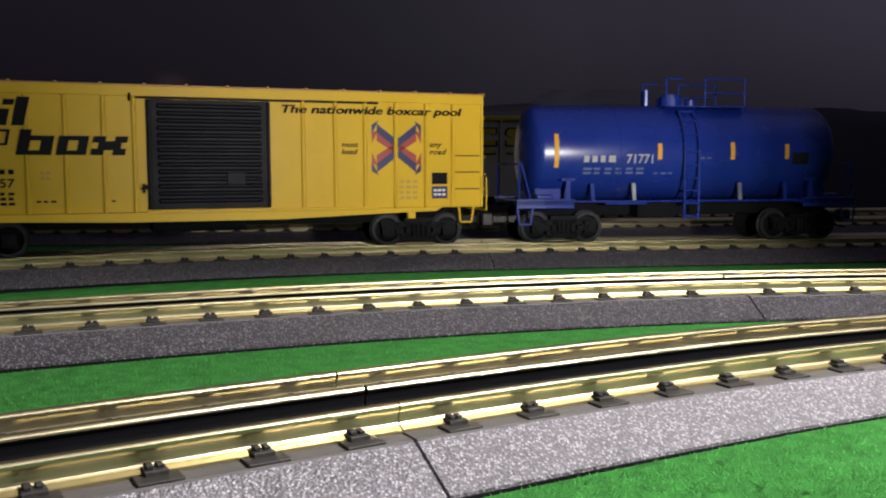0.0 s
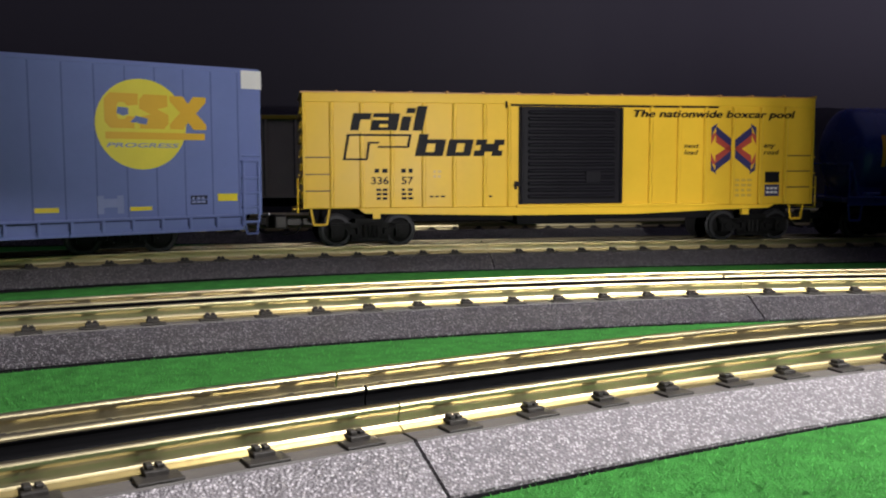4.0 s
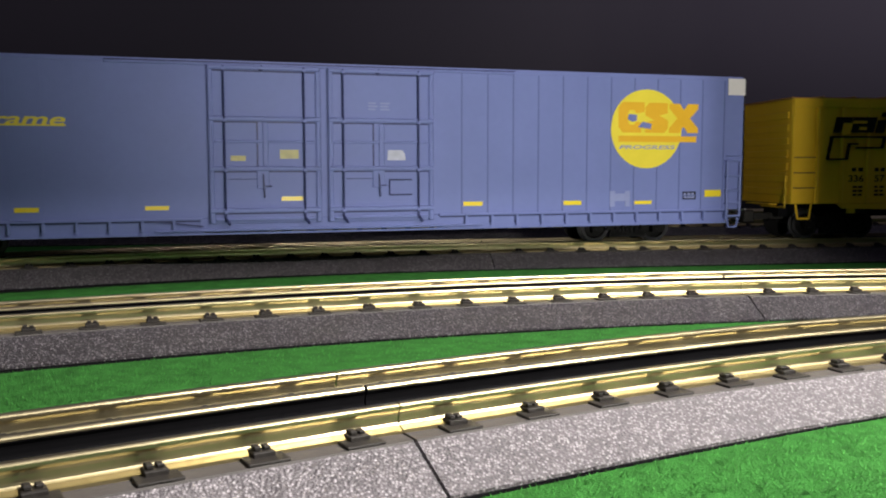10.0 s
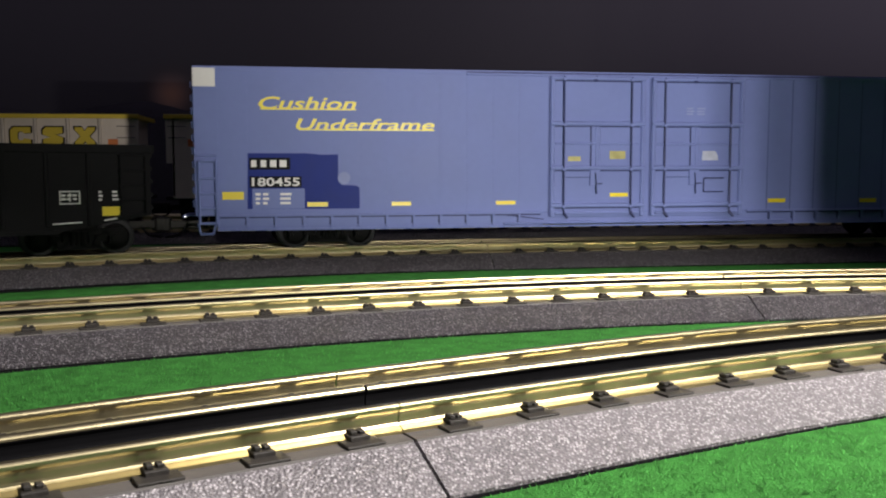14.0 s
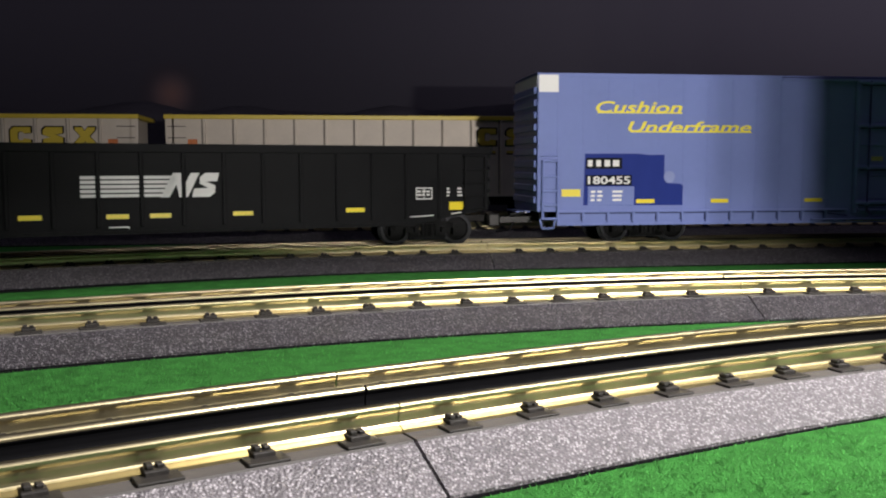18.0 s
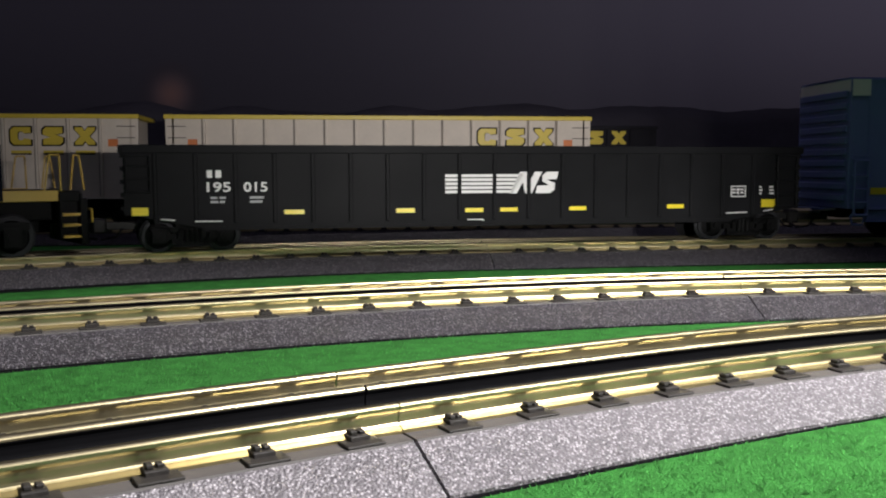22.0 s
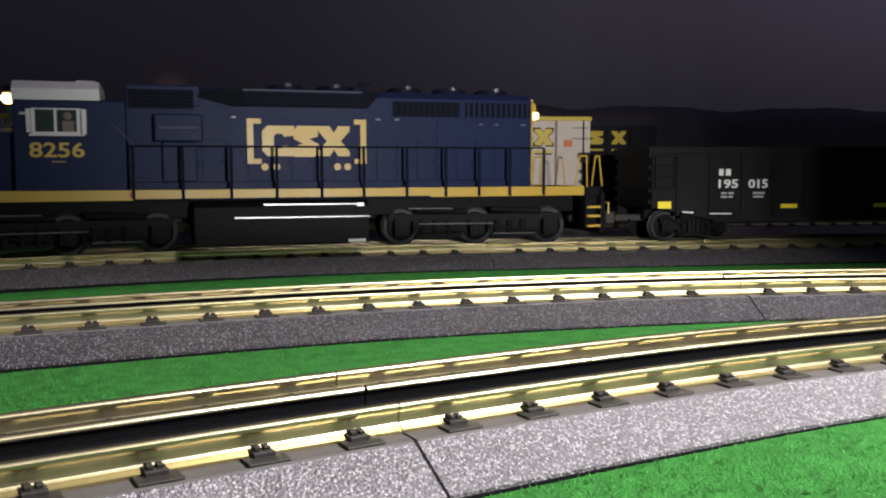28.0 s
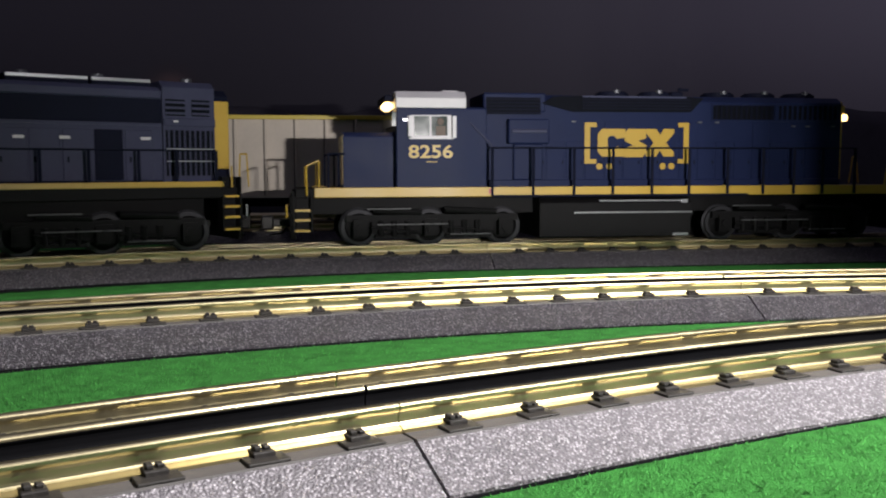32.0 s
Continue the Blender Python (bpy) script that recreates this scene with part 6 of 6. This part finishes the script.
# ---- parked hopper cars ----
def hopper(body, letters, label, dz=0.0):
    car = thing("hopper_car", Matrix.Identity(4), label, "hopper car", "parked hoppers")
    L, W, zt, zb = 0.349, 0.0330, 0.0880, 0.0240
    x0, x1 = -L / 2, L / 2
    for s in (-1, 1):
        part("side", B((x0 + 0.006, x1 - 0.006, *sorted((s * W, s * (W - 0.0015))), zb, zt - 0.003)), body, car)
        part("top_rail", B((x0, x1, *sorted((s * (W + 0.0022), s * (W - 0.0015))), zt - 0.0030, zt + 0.0004), bevel=0.0004), M_HOPYEL if letters else body, car, "yellow top rail" if letters else "")
        for k in range(13):
            x = x0 + 0.0310 + k * 0.02405
            part("side_post", B((x - 0.0009, x + 0.0009, *sorted((s * (W + 0.0030), s * W)), zb, zt - 0.003), bevel=0.0003), body, car)
            # the post's shadow to its left, painted darker on cream hoppers
            part("post_shade", B((x - 0.0022, x - 0.0009, *sorted((s * (W + 0.0003), s * W)), zb, zt - 0.003)), M_POSTSHADE if letters else body, car, "shadow line painted beside the post" if letters else "")
        part("bottom_rail", B((x0 + 0.006, x1 - 0.006, *sorted((s * (W + 0.0015), s * (W - 0.001))), zb - 0.002, zb)), body, car)
    for s, xe in ((-1, x0), (1, x1)):
        part("end_wall", B((*sorted((xe - s * 0.006, xe - s * 0.0075)), -W, W, zb, zt - 0.002)), body, car)
        part("end_top_rail", B((*sorted((xe, xe - s * 0.006)), -W, W, zt - 0.003, zt)), M_HOPYEL if letters else body, car)
        part("end_panel", B((*sorted((xe - s * 0.001, xe - s * 0.006)), -W, -W + 0.004, 0.050, zt - 0.003)), body, car)
        part("end_grab_iron", rods(*[((xe - s * 0.017, -W - 0.002, z), (xe - s * 0.003, -W - 0.002, z)) for z in (0.070, 0.079)], r=0.0003), M_HOPBLK, car)
        part("end_platform", B((*sorted((xe, xe - s * 0.028)), -W, W, 0.0205, 0.0235)), M_HOPBLK, car)
        coupler(car, xe)
        part("bogie", B((xe - s * 0.055, xe - s * 0.015, -0.022, 0.022, 0.006, 0.014), bevel=0.001) if s < 0 else B((xe - 0.055, xe - 0.015, -0.022, 0.022, 0.006, 0.014), bevel=0.001), M_TRUCK, car)
        for k in (0.018, 0.052):
            w = new("wheelset", HOP_WHEEL)
            w.parent = car
            w.matrix_basis = pose(xe - s * k, 0, 0.009)
    part("floor_pan", B((x0 + 0.01, x1 - 0.01, -W + 0.002, W - 0.002, zb, zb + 0.002), (x0 + 0.006, x1 - 0.006, -0.006, 0.006, 0.014, zb)), M_HOPBLK, car)
    y = -W - 0.0001
    z0, z1 = 0.0645 + dz, 0.0781 + dz
    for k in range(3):
        x, w = x1 - 0.0968 + k * 0.0240, 0.0150
        pts = emblem(k, x, w, z0, z1)
        cx, cz = x + w / 2, (z0 + z1) / 2
        if letters:
            part("emblem_edge", plate(y, emblem(k, x - 0.0013, w + 0.0026, z0 - 0.0011, z1 + 0.0011), 0.0002), M_INK, car)
            part("emblem_edge", plate(y, [(cx + (a - cx) * 1.05 + 0.0006, cz + (b - cz) * 1.05 - 0.0004) for a, b in pts], 0.0003), M_INK, car)
        part("emblem_block", plate(y - 0.0003, pts, 0.0002), M_HOPYEL, car, "yellow emblem block")
        part("emblem_underline", plate(y, rect(x, x + w, z0 - 0.0065, z0 - 0.0045), 0.0002), M_HOPYEL, car)
        part("emblem_underline", plate(y, rect(x, x + w, z0 - 0.0077, z0 - 0.0067), 0.0002), M_INK, car)
    for x in (x0 + 0.018, x1 - 0.024) if letters else ():
        part("warning_patch", plate(y, rect(x, x + 0.0075, 0.0632, 0.0690), 0.0002), M_PATCH, car, "small orange patch")
    return car


HOP_WHEEL = wheel_mesh(0.0088)
HOPPER_LABEL = "cream hopper car with yellow top rail, parked"
cream = hopper(M_HOP, True, HOPPER_LABEL)
cream.matrix_basis = pose(-0.0521, 0.7734, 0, 0, 0, 7.41)
for k in (-1, -2):
    copy_thing(cream, pose(-0.0521 + k * 0.368 * 0.9916, 0.7734 + k * 0.368 * 0.129, 0, 0, 0, 7.41))
black = hopper(M_HOPBLK, False, "black hopper car with yellow emblem, parked behind", 0.005)
black.matrix_basis = pose(0.0437, 0.942, 0, 0, 0, 7.41)

yellow_boxcar()
blue_boxcar()
tank_car()
gondola()
navy_engine()
slate_engine()

# where each car's middle rides along the train, and its truck spacing
OFFS = {"yellow": (0.4578, 0.243), "blue": (0.0, 0.386), "gondola": (-0.5178, 0.34), "engine": (-0.9347, 0.23), "second_engine": (-1.4051, 0.33), "tank": (0.7525, 0.22)}


# ---- bodies added for the two lamps that light the layout, out of view ----
def diode_lamp():
    lamp = thing("work_lamp", Matrix.Identity(4), "unseen diode lamp body added with light-blocking flaps", "lamp", "work lamps")
    x, y, z = LAMP
    t = table_z(0)
    part("stand", rods(((x, y - 0.022, t + 0.006), (x, y - 0.022, z - 0.008)), r=0.003, n=12), M_DARK, lamp)
    bm = bmesh.new()
    disc(bm, (x, y - 0.022, t + 0.003), (0, 0, 1), 0.022, 0.006, 28)
    part("base", bm, M_DARK, lamp)
    part("head", B((x - 0.012, x + 0.012, y - 0.034, y - 0.006, z - 0.010, z + 0.010), bevel=0.002), M_DARK, lamp)
    # unseen flaps, placed to cut light off the right end and ground
    part("flap", B((x + 0.0073, x + 0.11, y + 0.0595, y + 0.0605, t, z + 0.10)), M_DARK, lamp, "unseen side flap added to shade the right")
    part("lower_flap", B((x - 0.090, x + 0.020, y + 0.0585, y + 0.0593, t, z - 0.0047)), M_DARK, lamp, "unseen lower flap added to shade the ground")
    part("flap_arm", rods(((x + 0.011, y - 0.010, z), (x + 0.020, y + 0.060, z)), r=0.0012), M_DARK, lamp)


def spot_lamp():
    lamp = thing("work_lamp", Matrix.Identity(4), "unseen lamp added beside the front track with a light-blocking visor", "lamp", "work lamps")
    back = (SIDE_LAMP - SIDE_AIM).normalized()
    c = SIDE_LAMP + back * 0.045
    t = table_z(c.y)
    part("stand", rods(((c.x, c.y, t + 0.006), (c.x, c.y, SIDE_LAMP.z)), r=0.004, n=12), M_DARK, lamp)
    bm = bmesh.new()
    disc(bm, (c.x, c.y, t + 0.004), (0, 0, 1), 0.035, 0.008, 28)
    part("base", bm, M_DARK, lamp)
    part("head", rods((tuple(SIDE_LAMP + back * 0.014), tuple(SIDE_LAMP + back * 0.075)), r=0.024, n=20), M_DARK, lamp)
    # unseen visor, placed to keep this lamp's light off the train
    visor = B((-0.13, 0.13, -0.0005, 0.0005, 0.0, 0.10))
    at = SIDE_LAMP + Vector((-0.0555, 0.069, -0.057))
    bmesh.ops.transform(visor, matrix=Matrix.Translation(at) @ Matrix.Rotation(0.32, 4, "Z"), verts=visor.verts[:])
    part("visor", visor, M_DARK, lamp, "unseen visor added to shade the train")
    part("visor_arm", rods((tuple(SIDE_LAMP + back * 0.02 + Vector((0.02, 0.0, 0.02))), tuple(at + Vector((0.0, 0.0, 0.09)))), r=0.0015), M_DARK, lamp)


diode_lamp()
spot_lamp()


# ---- movement: the train's travel along the rear track, in metres, at each time ----
TRAVEL = [
    (0.0, -0.6224), (0.5, -0.597), (1.0, -0.5695), (1.5, -0.5421), (2.0, -0.514), (2.5, -0.4874), (3.0, -0.4604), (3.5, -0.432), (5.5, -0.3326),
    (6.0, -0.3056), (6.5, -0.2815), (7.0, -0.2574), (7.5, -0.2324), (8.0, -0.2044), (8.5, -0.1785), (9.0, -0.1528), (9.5, -0.128),
    (10.0, -0.1019), (10.5, -0.0748), (11.0, -0.0495), (11.5, -0.025), (12.0, -0.0003), (12.5, 0.0253), (13.0, 0.0525), (13.5, 0.0769),
    (14.0, 0.0992), (14.5, 0.1242), (16.5, 0.2216), (17.0, 0.246), (17.5, 0.2723), (18.0, 0.299), (18.5, 0.3248), (19.0, 0.3497),
    (19.5, 0.3762), (20.0, 0.4026), (20.5, 0.4283), (21.0, 0.4549), (21.5, 0.4783), (22.0, 0.5032), (22.5, 0.5298), (23.0, 0.5553),
    (23.5, 0.5789), (24.0, 0.6041), (24.5, 0.6301), (25.0, 0.6574), (25.5, 0.6833), (27.5, 0.7867), (28.0, 0.8125), (28.5, 0.8373),
    (29.0, 0.8625), (29.5, 0.8924), (30.0, 0.9199), (30.5, 0.9447), (31.0, 0.9678), (31.5, 0.9922), (32.0, 1.0187)]


def travel(t):
    return float(np.interp(t, [a for a, _ in TRAVEL], [b for _, b in TRAVEL]))


def car_pose(off, base, s):
    """A car's pose with its two trucks on the curve."""
    x1, y1, _ = on_track("rear", s + off - base / 2)
    x2, y2, _ = on_track("rear", s + off + base / 2)
    return pose((x1 + x2) / 2, (y1 + y2) / 2, 0, 0, 0, math.degrees(math.atan2(y2 - y1, x2 - x1)))


def motions():
    for name, (off, base) in OFFS.items():
        car = CARS[name]
        walk(car, [(t, car_pose(off, base, s)) for t, s in TRAVEL])
        for truck, at in TRUCKS.get(name, ()):
            rows = []
            for t in range(0, 33):
                s = travel(t)
                _, _, h = on_track("rear", s + off + at)
                ch = car_pose(off, base, s).to_euler().z
                rows.append((t, pose(at, 0, 0, 0, 0, math.degrees(h - ch))))
            walk(truck, rows)
        for axle, at, r in AXLES.get(name, ()):
            walk(axle, [(k * 0.2, pose(at, 0, r, 0, math.degrees(travel(k * 0.2) / r), 0)) for k in range(161)])


motions()
